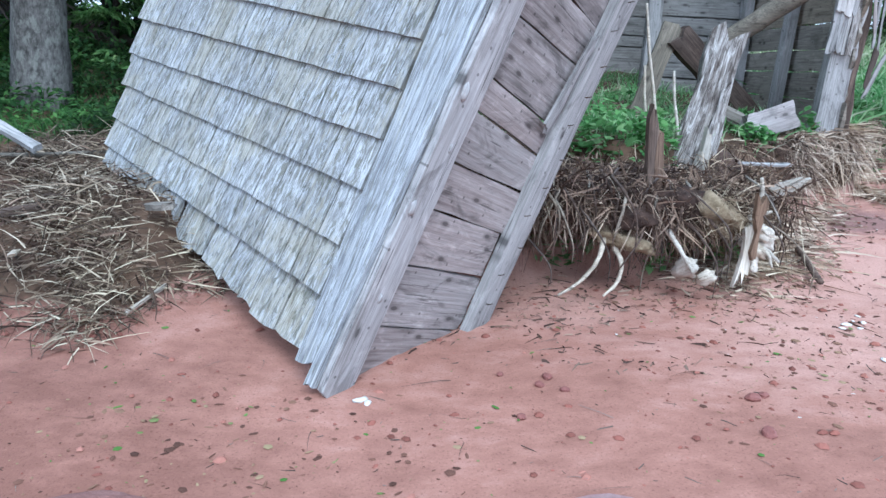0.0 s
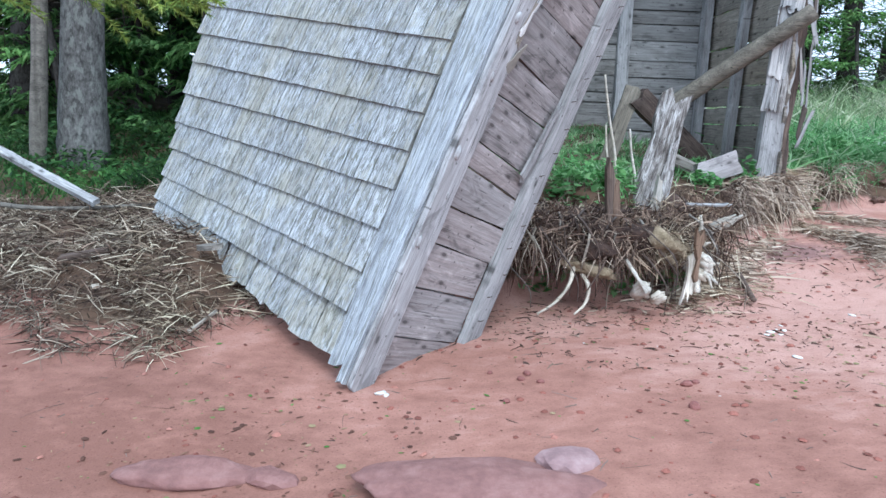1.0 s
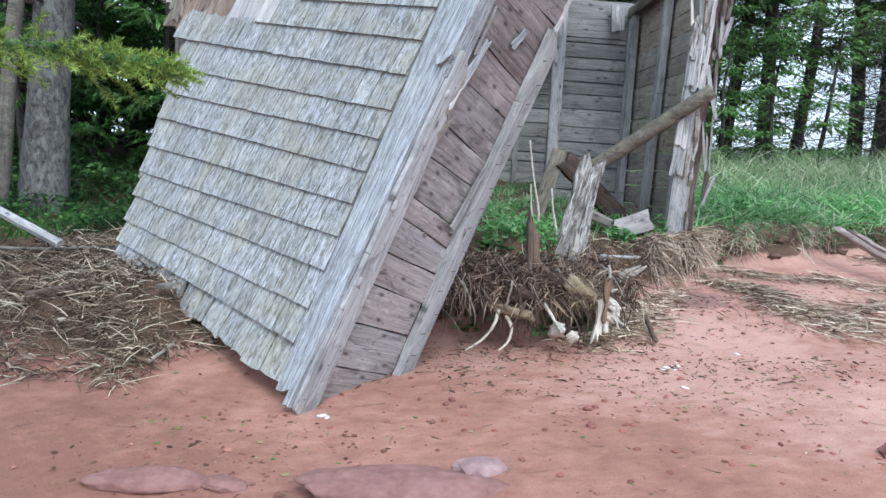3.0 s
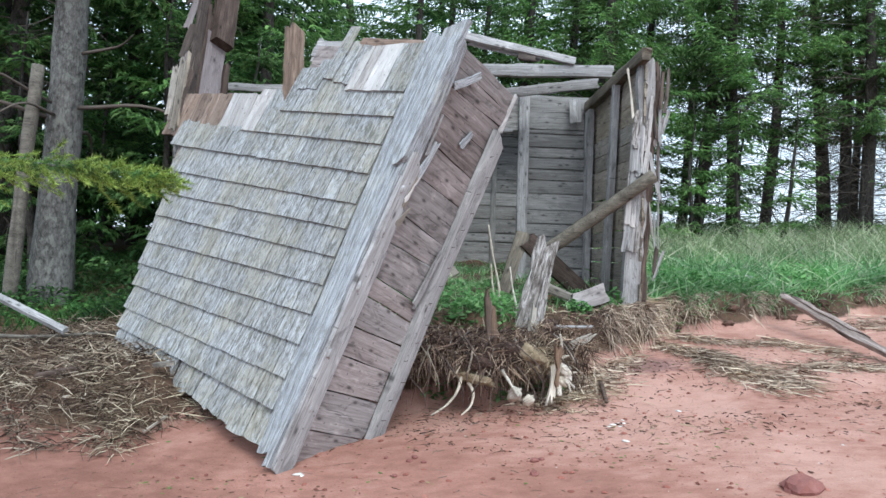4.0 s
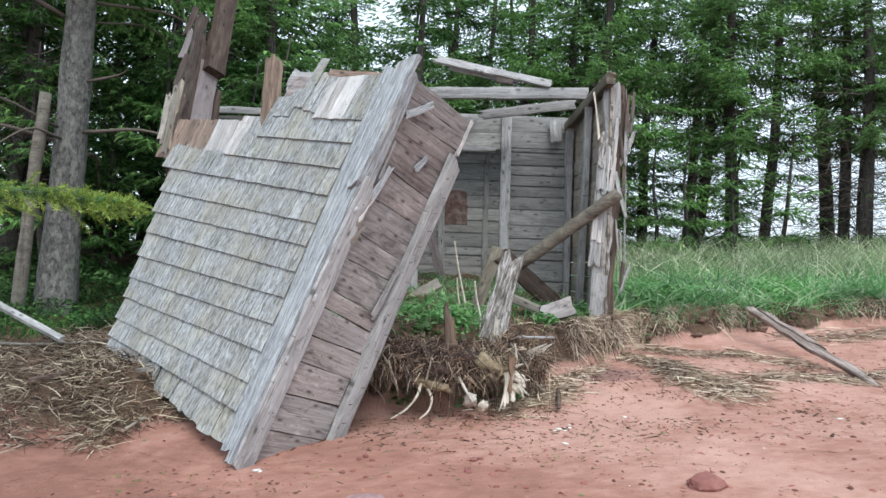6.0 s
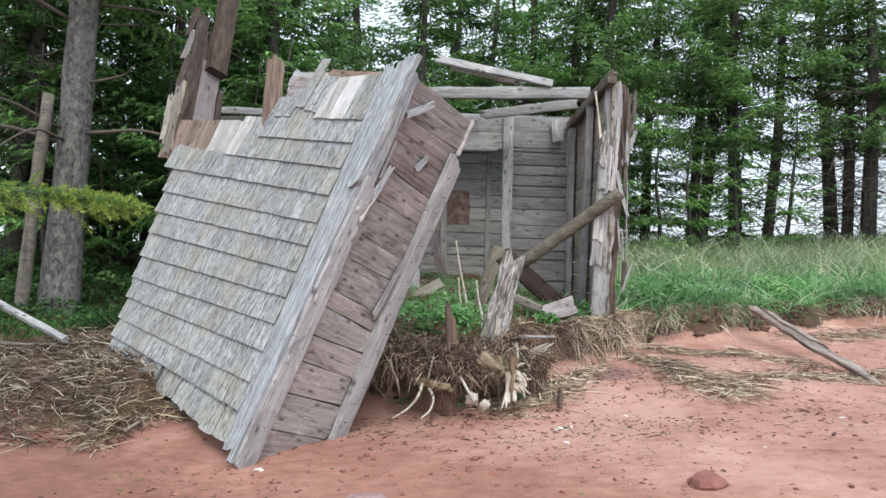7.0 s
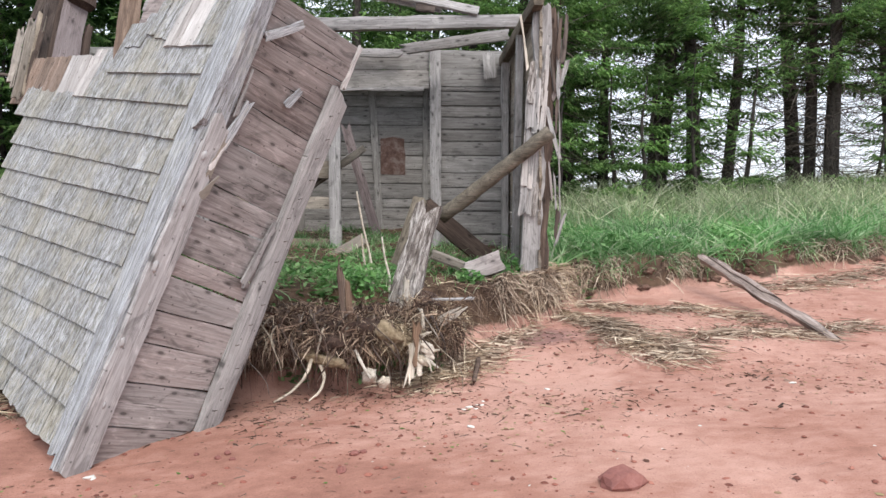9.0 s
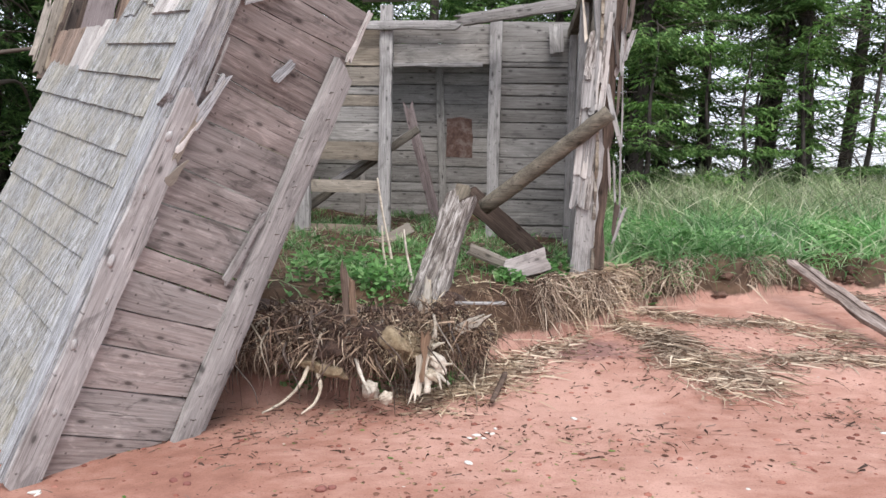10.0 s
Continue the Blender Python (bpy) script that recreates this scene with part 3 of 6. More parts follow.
def fallen_wall():
    wall = thing("collapsed_wall", WALL_M, "grey weathered shingled shed wall leaning collapsed onto the red sand", "collapsed wall")
    r = random.Random(5)
    widths = (0.085, 0.105, 0.125, 0.15, 0.175)
    stock = {(w, k): shingle_mesh("shingle", 0.36, w - 0.006, SHINGLE, 10 * k + i) for i, w in enumerate(widths) for k in range(4)}
    worn = {(w, k): shingle_mesh("shingle", 0.33, w - 0.006, SHINGLE, 900 + 10 * k + i, 0.010) for i, w in enumerate(widths) for k in range(4)}
    pale = {(w, k): shingle_mesh("shingle", 0.36, w - 0.004, PALE, 500 + 10 * k + i, 0.008) for i, w in enumerate(widths) for k in range(2)}

    def lay(v0, v1, u_at, kind, top=None, jitter=0.0018, lift=0.0):
        v = v0
        while v < v1 - 0.03:
            w = r.choice(widths)
            if v + w > v1:
                w = min(widths, key=lambda q: abs(q - (v1 - v)))
            vc = v + w / 2
            u = u_at(vc) + r.uniform(-jitter, jitter)
            a = (-vc, u, 0.012 + lift)
            me = kind[(w, r.randrange(4 if kind is not pale else 2))]
            slope = (u_at(vc + 0.02) - u_at(vc - 0.02)) / 0.04
            up = Vector((slope if abs(slope) < 0.2 else 0.0, 1, 0))
            m = frame_on(a, Vector(a) + up + Vector((r.uniform(-0.006, 0.006), 0, -0.045)), OUT)
            part_of("shingle", me, wall, m)
            v += w

    span = lambda k: (lambda v: RIGHT_U[k] + (LEFT_U[k] - RIGHT_U[k]) * (v - 0.18) / 2.1)
    left = lambda u: 2.09 + 0.28 * u
    # worn bottom course hanging free
    lay(0.135, 1.20, lambda v: 0.048 + 0.008 * math.sin(v * 9), worn, jitter=0.010, lift=-0.008)
    lay(1.22, 2.10, lambda v: 0.075 + 0.016 * math.sin(v * 7.5), worn, jitter=0.014, lift=-0.008)
    for k in range(0, 13):
        v0 = min(0.14 + 0.06 * RIGHT_U[k], 0.245)
        v1 = left(LEFT_U[k])
        if k < 8:
            lay(v0, v1, span(k), stock)
        elif k == 8:
            lay(v0, 2.66, span(k), stock)
        elif k == 9:
            lay(v0, 1.60, span(k), stock)
            lay(1.60, 1.76, span(k), pale)
        elif k == 10:
            lay(v0, 1.42, span(k), stock)
        elif k == 11:
            lay(v0, 0.46, span(k), stock)
            lay(0.46, 0.76, span(k), pale)
    # loose tall shingles at the torn top
    for v, u, w, ln in ((1.05, 2.30, 0.11, 0.43), (0.93, 2.28, 0.10, 0.33), (0.82, 2.27, 0.10, 0.35), (0.40, 2.25, 0.10, 0.32), (0.30, 2.26, 0.09, 0.33), (1.17, 2.22, 0.11, 0.24), (1.28, 2.21, 0.09, 0.18)):
        part_of("shingle", shingle_mesh("shingle", ln, w, SHINGLE, int(v * 100), 0.005), wall, frame_on((-v, u, 0.006), (-v + 0.02, u + 1, -0.03), OUT))
    # brown sheathing laid bare under the window
    v = 1.62
    while v < 2.74:
        w = r.uniform(0.12, 0.2)
        t = (v - 1.62) / 1.12
        board("sheathing_board", wall, (-v - w / 2, 1.70, 0.004), (-v - w / 2 - 0.03, 2.15 - 0.06 * t + r.uniform(-0.012, 0.012), 0.0), w - 0.006, 0.018, OUT, BROWN_SHEATH if v > 1.95 else PALE, ragged=(0, 0.006))
        v += w
    # horizontal sheathing behind the shingles
    u = 0.12
    while u < 2.45:
        hi = u + 0.205
        v1 = (2.12 + 0.19 * u) if hi < 2.12 else 1.36
        board("backing_board", wall, (-0.03, u + 0.1, -0.022), (-v1, u + 0.1, -0.022), 0.198, 0.022, OUT, INNER)
        u = hi
    board("backing_board", wall, (-0.20, 2.555, -0.012), (-0.90, 2.57, -0.012), 0.13, 0.022, OUT, BROWN_SHEATH, ragged=(0, 0.02))
    board("backing_board", wall, (-1.02, 2.56, -0.03), (-1.42, 2.56, -0.03), 0.12, 0.022, OUT, GREY, ragged=(0, 0.02))
    board("stub", wall, (-1.40, 2.46, -0.05), (-1.42, 2.65, -0.05), 0.05, 0.04, OUT, GREY, ragged=(0, 0.02))
    # studs behind, one of them the broken jamb of the window
    for v in (0.10, 0.72, 1.30, 2.05):
        board("stud", wall, (-v, 0.10, -0.085), (-v - 0.04, 2.1 if v > 1.9 else 2.6, -0.085), 0.10, 0.09, (1, 0, 0), INNER)
    board("window_jamb", wall, (-1.34, 2.02, -0.04), (-1.83, 2.74, -0.05), 0.13, 0.10, OUT, RUSTWOOD, "splintered brown window jamb", ragged=(0, 0.06))
    # the torn strip left of the window, still standing up
    lean = lambda u: 2.82 + 0.59 * (u - 1.92)
    inward = Vector((1, 0.59, 0)).normalized()

    def strip(name, w, u0, u1, width, thick, material, off=0.0, label="", **kw):
        a = Vector((-lean(u0), u0, -w)) + inward * off
        b = Vector((-lean(u1), u1, -w)) + inward * off
        return board(name, wall, a, b, width, thick, inward, material, label, **kw)

    strip("torn_board", 0.05, 1.86, 3.22, 0.12, 0.022, DKBROWN, 0.0, "dark torn board of the side wall", ragged=(0.01, 0.08))
    strip("torn_board", 0.135, 1.88, 2.98, 0.085, 0.022, DKBROWN, 0.006, "dark torn board of the side wall", ragged=(0.01, 0.10))
    strip("torn_board", 0.20, 2.60, 3.20, 0.10, 0.022, DKBROWN, 0.004, "dark torn board of the side wall", ragged=(0.01, 0.10))
    # its lower end stands out in front of the shingles, stained ochre
    for w, u0, u1, wid in ((0.000, 1.76, 2.42, 0.062), (-0.062, 1.72, 2.34, 0.058), (-0.118, 1.80, 2.26, 0.048)):
        strip("torn_board", w, u0, u1, wid, 0.018, TAN, 0.010, "ochre-stained torn board end", ragged=(0.03, 0.06))
    strip("side_plank", 0.225, 1.90, 2.78, 0.205, 0.024, LILAC, 0.012, "grey plank beside the window", ragged=(0.0, 0.01))
    strip("timber", 0.245, 2.68, 4.25, 0.19, 0.11, DKBROWN, 0.07, "dark brown splintered timber", ragged=(0.015, 0.05))
    strip("stud", 0.365, 1.90, 2.55, 0.05, 0.05, DKBROWN, 0.02, ragged=(0, 0.03))
    for v0, u0, v1, u1, w, zz in ((2.86, 1.92, 3.00, 2.32, 0.11, 0.0), (2.80, 1.80, 2.92, 2.12, 0.10, 0.012), (2.96, 2.12, 3.16, 2.55, 0.07, -0.004)):
        board("edge_board", wall, (-v0, u0, zz), (-v1, u1, zz), w, 0.016, OUT, DKBROWN, ragged=(0.02, 0.04))
    for i in range(5):
        t = i / 4
        board("edge_shingle", wall, (-(2.86 + 0.72 * t), 1.88 + 1.1 * t, 0.02), (-(3.02 + 0.72 * t), 2.22 + 1.1 * t, -0.01), 0.07, 0.010, (1, 0, 1.3), LILAC if i % 2 else DKBROWN, ragged=(0.02, 0.02))
    # slipped edge shingles along the far edge
    for u in (0.62, 0.95, 1.28, 1.5):
        vv = left(u)
        board("edge_shingle", wall, (-vv - 0.02, u, -0.012), (-vv - 0.09, u + 0.30, -0.022), 0.08, 0.012, OUT, SHINGLE if u < 1.2 else BROWN_SHEATH, ragged=(0.01, 0.0))
    # front corner board: a broad silvery strip and a narrow one with an open seam between
    board("corner_board", wall, (-0.084, 0.035, 0.024), (-0.160, 2.62, 0.024), 0.090, 0.026, OUT, CORNER, "silvery grey corner board", ragged=(0.012, 0.03), skew=(-0.03, 0.06), taper=2.1, wobble=0.003)
    board("corner_board", wall, (-0.016, -0.02, 0.026), (-0.028, 2.55, 0.026), 0.044, 0.03, OUT, CORNER, "silvery grey corner board", ragged=(0.012, 0.02), taper=1.6, wobble=0.003)
    board("corner_cap", wall, (-0.030, 1.80, 0.046), (-0.018, 2.685, 0.046), 0.125, 0.045, OUT, CORNER, "silvery timber with a slanting broken top", ragged=(0.05, 0.012), skew=(0.03, -0.07), wobble=0.008, taper=1.25)
    # side corner board round the corner
    sx = Vector((1, 0, 0))
    sd = Vector((-0.15, 0, -1)).normalized()
    fn = Vector((1, 0, -0.15)).normalized()

    def at(w, u, out=0.0):
        return Vector((0, u, 0.0)) + sd * w + fn * out

    edge = board("corner_board", wall, at(0.055, -0.055, 0.022), at(0.040, 1.82, 0.022), 0.150, 0.034, fn, EDGE, "knotty grey side corner board, stained tan at its foot", ragged=(0.015, 0.08), skew=(0.06, 0), wobble=0.007, taper=0.82)
    board("corner_board", wall, at(0.030, 1.74, 0.010), at(0.012, 2.62, 0.008), 0.10, 0.026, fn, CORNER, "grey side corner board", ragged=(0.07, 0.02))
    for i, (w, u, sz) in enumerate(((0.005, 0.66, 0.020), (0.004, 1.06, 0.022), (0.012, 1.40, 0.016), (0.05, 0.34, 0.014), (0.01, 1.66, 0.018), (0.06, 0.88, 0.012))):
        part_of("knot", rock_mesh("knot", (sz * 1.5, sz * 0.8, sz * 0.7), EDGE, 700 + i, 0.4, 2), edge, edge.matrix_basis.inverted() @ frame_on(at(w, u, 0.036), at(w - 0.01, u + 0.1, 0.036), fn))
    # planks of the return wall, seen from outside where shingles are gone; seams at the corner and at the far post
    seams = ((-0.04, -0.03), (0.221, 0.224), (0.461, 0.471), (0.674, 0.668), (0.843, 0.847), (1.043, 1.008), (1.157, 1.126), (1.371, 1.380), (1.553, 1.542), (1.794, 1.813), (2.016, 2.022), (2.199, 2.228), (2.368, 2.438), (2.499, 2.551), (2.623, 2.678))
    gaps = (0.004, 0.013, 0.006, 0.006, 0.012, 0.006, 0.012, 0.009, 0.005, 0.010, 0.003, 0.007, 0.003, 0.006)
    for i in range(len(seams) - 1):
        (l0, r0), (l1, r1) = seams[i], seams[i + 1]
        reach = 0.70 if i < 10 else 0.76
        m0, m1 = (l0 + l1) / 2 - ((r0 + r1) - (l0 + l1)) / 2 * 0.12, (r0 + r1) / 2 + ((r0 + r1) - (l0 + l1)) / 2 * (reach - 0.7) / 0.6
        w0, w1 = l1 - l0 - gaps[i], r1 - r0 - gaps[i]
        board("wall_plank", wall, at(0.03, m0, -0.012 - 0.006 * (i % 2)), at(reach, m1, -0.014 - 0.005 * (i % 3)), w0, 0.030, fn, INNER if i < 7 else UPPER, wobble=0.003, bow=0.005 * ((i % 3) - 1), ragged=(0, 0.012), taper=w1 / w0)
    board("end_shingle", wall, at(0.76, 2.42, 0.0), at(0.765, 2.69, 0.0), 0.03, 0.02, fn, PALE, "pale splintered end shingle", ragged=(0.03, 0.01))
    # the far stud of the return wall
    post = board("corner_post", wall, at(0.765, 0.12, 0.026), at(0.735, 2.35, 0.026), 0.140, 0.05, fn, GREY, "grey weathered corner post with old nails", ragged=(0.02, 0.012), skew=(0.04, 0.05), bow=-0.012, wobble=0.004)
    board("corner_post", wall, at(0.845, 0.14, -0.014), at(0.80, 2.05, -0.014), 0.09, 0.04, fn, GREY, ragged=(0.02, 0.08))
    board("splinter", wall, at(0.60, 1.10, 0.022), at(0.645, 1.47, 0.026), 0.045, 0.016, fn, GREY, "loose grey splinter", ragged=(0.02, 0.05))
    board("splinter", wall, at(0.08, 2.36, 0.03), at(0.27, 2.55, 0.035), 0.045, 0.010, fn, CORNER, "pale loose shingle sliver", ragged=(0.01, 0.01))
    board("splinter", wall, at(0.40, 2.12, 0.016), at(0.45, 2.24, 0.016), 0.05, 0.008, fn, CORNER, "pale loose shingle sliver", ragged=(0.01, 0.01))
    board("splinter", wall, at(0.10, 1.74, 0.03), at(0.15, 2.02, 0.03), 0.045, 0.010, fn, CORNER, "pale loose shingle sliver", ragged=(0.01, 0.02))
    board("splinter", wall, at(0.11, 1.12, 0.03), at(0.115, 1.30, 0.03), 0.022, 0.012, fn, GREY, ragged=(0.01, 0.02))
    board("splinter", wall, at(0.09, 1.46, 0.036), at(0.13, 1.58, 0.05), 0.06, 0.006, fn, TAN, "torn tan chip of wood", ragged=(0.005, 0.03), taper=0.2)
    board("splinter", wall, at(0.10, 1.90, 0.03), at(0.085, 2.16, 0.035), 0.03, 0.008, fn, GREY, ragged=(0.03, 0.02), taper=0.5)
    board("splinter", wall, at(0.075, 1.62, 0.04), at(0.12, 1.78, 0.03), 0.03, 0.01, fn, PALE, ragged=(0.02, 0.03), taper=0.4)
    board("splinter", wall, at(0.08, 1.58, 0.035), at(0.10, 1.80, 0.03), 0.035, 0.014, fn, TAN, ragged=(0.02, 0.04))
    # bent nails
    r2 = random.Random(9)
    for i in range(16):
        u = 0.25 + i * 0.13
        w = 0.755 - 0.012 * u + r2.uniform(-0.04, 0.04)
        a = at(w, u, 0.048)
        part_of("nail", tube_mesh("nail", [a, a + Vector((0.012, 0.004, 0.0)), a + Vector((0.016, 0.012, -0.012))], 0.0025, 0.002, ROT, 3, 5), post, post.matrix_basis.inverted())
    return wall


fallen_wall()

# ---- the standing remains of the shed ----
BY = 6.45
FAR = 8.70


def standing_shed():
    shed = thing("ruined_shed", pose(0, 0, 0), "roofless grey plank shed with its front wall gone", "shed")
    face = (0, -1, 0)
    r = random.Random(21)

    def courses(x0, x1, z0, z1, y, hmin=0.13, hmax=0.19, material=SHED, skip=()):
        z, i = z0, 0
        while z < z1 - 0.05:
            h = min(r.uniform(hmin, hmax), z1 - z)
            if not any(a < z + h / 2 < b for a, b in skip):
                board("wall_plank", shed, (x0, y, z + h / 2), (x1, y + r.uniform(-0.004, 0.004), z + h / 2 + r.uniform(-0.006, 0.006)), h - r.choice((0.003, 0.005, 0.010)), 0.022, face, material, wobble=0.004)
            z += h
            i += 1

    def planks(x0, x1, seams, y, materials=(SHED,), open_at=()):
        """Horizontal planks between the heights given, none in the openings."""
        for i in range(len(seams) - 1):
            if i in open_at:
                continue
            lo, hi = seams[i], seams[i + 1]
            yy = y + r.uniform(-0.007, 0.007)
            board("wall_plank", shed, (x0, yy, (lo + hi) / 2), (x1, yy + r.uniform(-0.006, 0.006), (lo + hi) / 2 + r.uniform(-0.006, 0.006)), hi - lo - r.choice((0.007, 0.010, 0.014)), 0.030, face, materials[i % len(materials)], wobble=0.003)

    # back wall: right of the door, over it, and left of it
    planks(1.44, 2.25, (0.78, 0.94, 1.066, 1.191, 1.316, 1.423, 1.566, 1.725, 1.909, 2.061, 2.184, 2.314, 2.436, 2.586, 2.638, 2.84, 3.03), BY + 0.02)
    planks(0.44, 1.42, (2.605, 2.81, 3.0), BY + 0.02)
    planks(-1.0, 0.36, (0.69, 0.841, 1.019, 1.331, 1.466, 1.66, 1.849, 2.03, 2.192, 2.307, 2.39, 2.58, 2.773, 2.962), BY + 0.02, (SHED, TAN, SHED, TAN, TAN, TAN, SHED), (2, 4))
    courses(-2.1, -1.0, 0.70, 2.95, BY + 0.02, 0.14, 0.2)
    # the back room beyond the open doorway
    planks(-2.1, 2.3, (0.74, 0.982, 1.22, 1.38, 1.505, 1.718, 1.906, 2.095, 2.282, 2.516, 2.763, 2.912, 3.10), FAR)
    # unseen second layers, added to keep light out of the plank seams
    courses(-2.1, 2.3, 0.65, 3.08, FAR + 0.036, 0.2, 0.26)
    courses(1.44, 2.25, 0.75, 2.98, BY + 0.056, 0.2, 0.26)
    board("batten", shed, (0.79, FAR - 0.04, 0.78), (0.66, FAR - 0.04, 3.05), 0.10, 0.04, face, SHED)
    board("batten", shed, (1.40, FAR - 0.03, 0.78), (1.39, FAR - 0.03, 3.0), 0.075, 0.04, face, SHED)
    board("batten", shed, (-0.30, FAR - 0.03, 0.78), (-0.30, FAR - 0.03, 3.0), 0.075, 0.04, face, SHED)
    z = 0.78
    while z < 2.9:
        board("wall_plank", shed, (2.32, 6.50, z + 0.09), (2.32, FAR - 0.02, z + 0.09), 0.175, 0.024, (-1, 0, 0), SHED)
        board("wall_plank", shed, (-2.14, 5.6, z + 0.09), (-2.14, FAR - 0.02, z + 0.09), 0.175, 0.024, (1, 0, 0), SHED)
        z += 0.18
    board("lintel", shed, (0.46, BY - 0.01, 2.595), (1.36, BY - 0.01, 2.605), 0.035, 0.04, face, GREY, ragged=(0.02, 0.0))
    # studs of the back wall
    for x, z1, w in ((0.405, 3.16, 0.12), (1.475, 3.10, 0.115), (2.23, 2.95, 0.10), (-0.43, 2.95, 0.15), (-0.98, 2.95, 0.1)):
        board("stud", shed, (x + 0.03, BY - 0.04, 0.74), (x, BY - 0.04, z1), w, 0.08, face, GREY, ragged=(0, 0.01))
    board("plate", shed, (-2.2, BY - 0.10, 2.95), (1.12, BY - 0.12, 2.955), 0.075, 0.06, face, GREY, ragged=(0.02, 0.03))
    board("knee", shed, (2.06, BY - 0.07, 2.72), (2.04, BY - 0.07, 2.98), 0.13, 0.03, face, GREY, ragged=(0.015, 0.0))
    # fallen timbers across the top
    board("beam", shed, (0.35, 5.55, 3.03), (2.26, 5.70, 3.13), 0.12, 0.10, face, GREY, "grey weathered beam across the top", ragged=(0.02, 0.05))
    board("beam", shed, (1.15, 6.05, 2.93), (2.20, 6.00, 3.08), 0.10, 0.07, face, GREY, ragged=(0.06, 0.02))
    board("plank", shed, (0.66, 5.55, 3.40), (1.85, 5.62, 3.20), 0.09, 0.04, (0, -1, 0.5), GREY, "split grey plank on the beam", ragged=(0.10, 0.05))
    board("plank", shed, (0.80, 5.60, 3.33), (1.50, 5.66, 3.22), 0.05, 0.03, (0, -1, 0.5), GREY, ragged=(0.05, 0.05))
    board("block", shed, (1.28, 5.60, 3.22), (1.46, 5.60, 3.20), 0.06, 0.06, face, ROT)
    # right wall
    sf = (-1, 0, 0)
    z = 0.78
    while z < 2.95:
        h = r.uniform(0.14, 0.2)
        y0 = 4.62 + r.uniform(-0.03, 0.05)
        board("wall_plank", shed, (2.31, y0, z + h / 2), (2.28, 6.44, z + h / 2 + r.uniform(-0.005, 0.005)), h - 0.006, 0.024, sf, TAN, ragged=(0.03, 0))
        z += h
    board("plate", shed, (2.27, 4.55, 2.99), (2.20, 6.40, 2.90), 0.10, 0.09, sf, POLE, "dark side plate", ragged=(0.05, 0))
    board("stud", shed, (2.22, 5.48, 0.80), (2.235, 5.35, 2.92), 0.11, 0.07, sf, GREY)
    board("stud", shed, (2.22, 6.30, 0.80), (2.21, 6.30, 2.90), 0.10, 0.07, sf, GREY)
    # front end of the right wall: rotten post with ends of shingles still nailed to it
    board("corner_post", shed, (2.225, 4.68, 0.66), (2.28, 4.70, 1.75), 0.16, 0.11, face, GREY, "rotten grey corner post", ragged=(0.03, 0.08), wobble=0.012)
    board("corner_post", shed, (2.27, 4.70, 1.60), (2.345, 4.72, 3.02), 0.13, 0.10, face, GREY, ragged=(0.1, 0.05), wobble=0.02)
    board("corner_post", shed, (2.345, 4.76, 0.62), (2.415, 4.77, 2.98), 0.08, 0.12, face, ROT, "rotten dark outer edge", ragged=(0.03, 0.12), wobble=0.02)
    for i in range(34):
        zz = r.choice((1.28, 1.50, 1.78, 1.95, 2.18)) + r.uniform(-0.03, 0.03)
        x = 2.15 + 0.075 * (zz - 1.3) + r.uniform(-0.015, 0.13)
        ln = r.uniform(0.25, 0.5)
        board("shingle_end", shed, (x, 4.62 + r.uniform(-0.03, 0.02), zz), (x + 0.03, 4.63, zz + ln), r.uniform(0.022, 0.05), 0.012, face, r.choice((GREY, GREY, PALE, STUMP)), ragged=(0.012, 0.03))
    for i in range(14):
        zz = r.uniform(1.0, 2.7)
        x = 2.40 + 0.02 * zz + r.uniform(-0.02, 0.06)
        board("splinter", shed, (x, 4.68 + r.uniform(-0.03, 0.06), zz), (x + r.uniform(-0.05, 0.08), 4.70, zz + r.uniform(0.2, 0.45)), r.uniform(0.012, 0.035), 0.010, face, r.choice((ROT, GREY, INNER)), ragged=(0.03, 0.03))
    board("splinter", shed, (2.20, 4.62, 2.45), (2.15, 4.64, 2.86), 0.018, 0.012, face, BLEACHED, ragged=(0.02, 0.05))
    board("splinter", shed, (2.48, 4.64, 1.72), (2.36, 4.64, 2.15), 0.03, 0.010, face, GREY, ragged=(0.02, 0.02))
    board("splinter", shed, (2.50, 4.74, 1.2), (2.47, 4.74, 2.95), 0.012, 0.012, face, GREY)
    # unseen boards added over the back room to shade its far wall
    y = 8.05
    while y < 8.65:
        board("roof_board", shed, (-2.15, y + 0.1, 3.06), (2.32, y + 0.1, 3.05), 0.195, 0.022, (0, 0, 1), SHED)
        y += 0.2
    return shed


standing_shed()

# a rust stain on the far wall boards, built as a thin added sheet
rust_m, rn, rl, rb = mat("rusty_stain")
rt = mapped_noise(rn, rl, rn.new("ShaderNodeTexCoord").outputs["Object"], (1, 1, 1), 8, 6, 0.7)
rr = ramp(rn, [(0.40, (0.065, 0.036, 0.029)), (0.5, (0.11, 0.064, 0.052)), (0.62, (0.17, 0.135, 0.12))])
rl.new(rt.outputs[0], rr.inputs[0])
rl.new(rr.outputs[0], rb.inputs["Base Color"])
rb.inputs["Roughness"].default_value = 0.9
plate = new("rust_stain_sheet", board_mesh("rust_stain_sheet", 0.50, 0.33, 0.004, rust_m, 3, wobble=0.012, ragged=(0.02, 0.02)))
plate.matrix_world = frame_on((0.955, FAR - 0.026, 1.84), (0.945, FAR - 0.026, 2.35), (0, -1, 0))
tagged(plate, "rust-brown stain on the back room wall, built as a thin sheet", "metal plate")

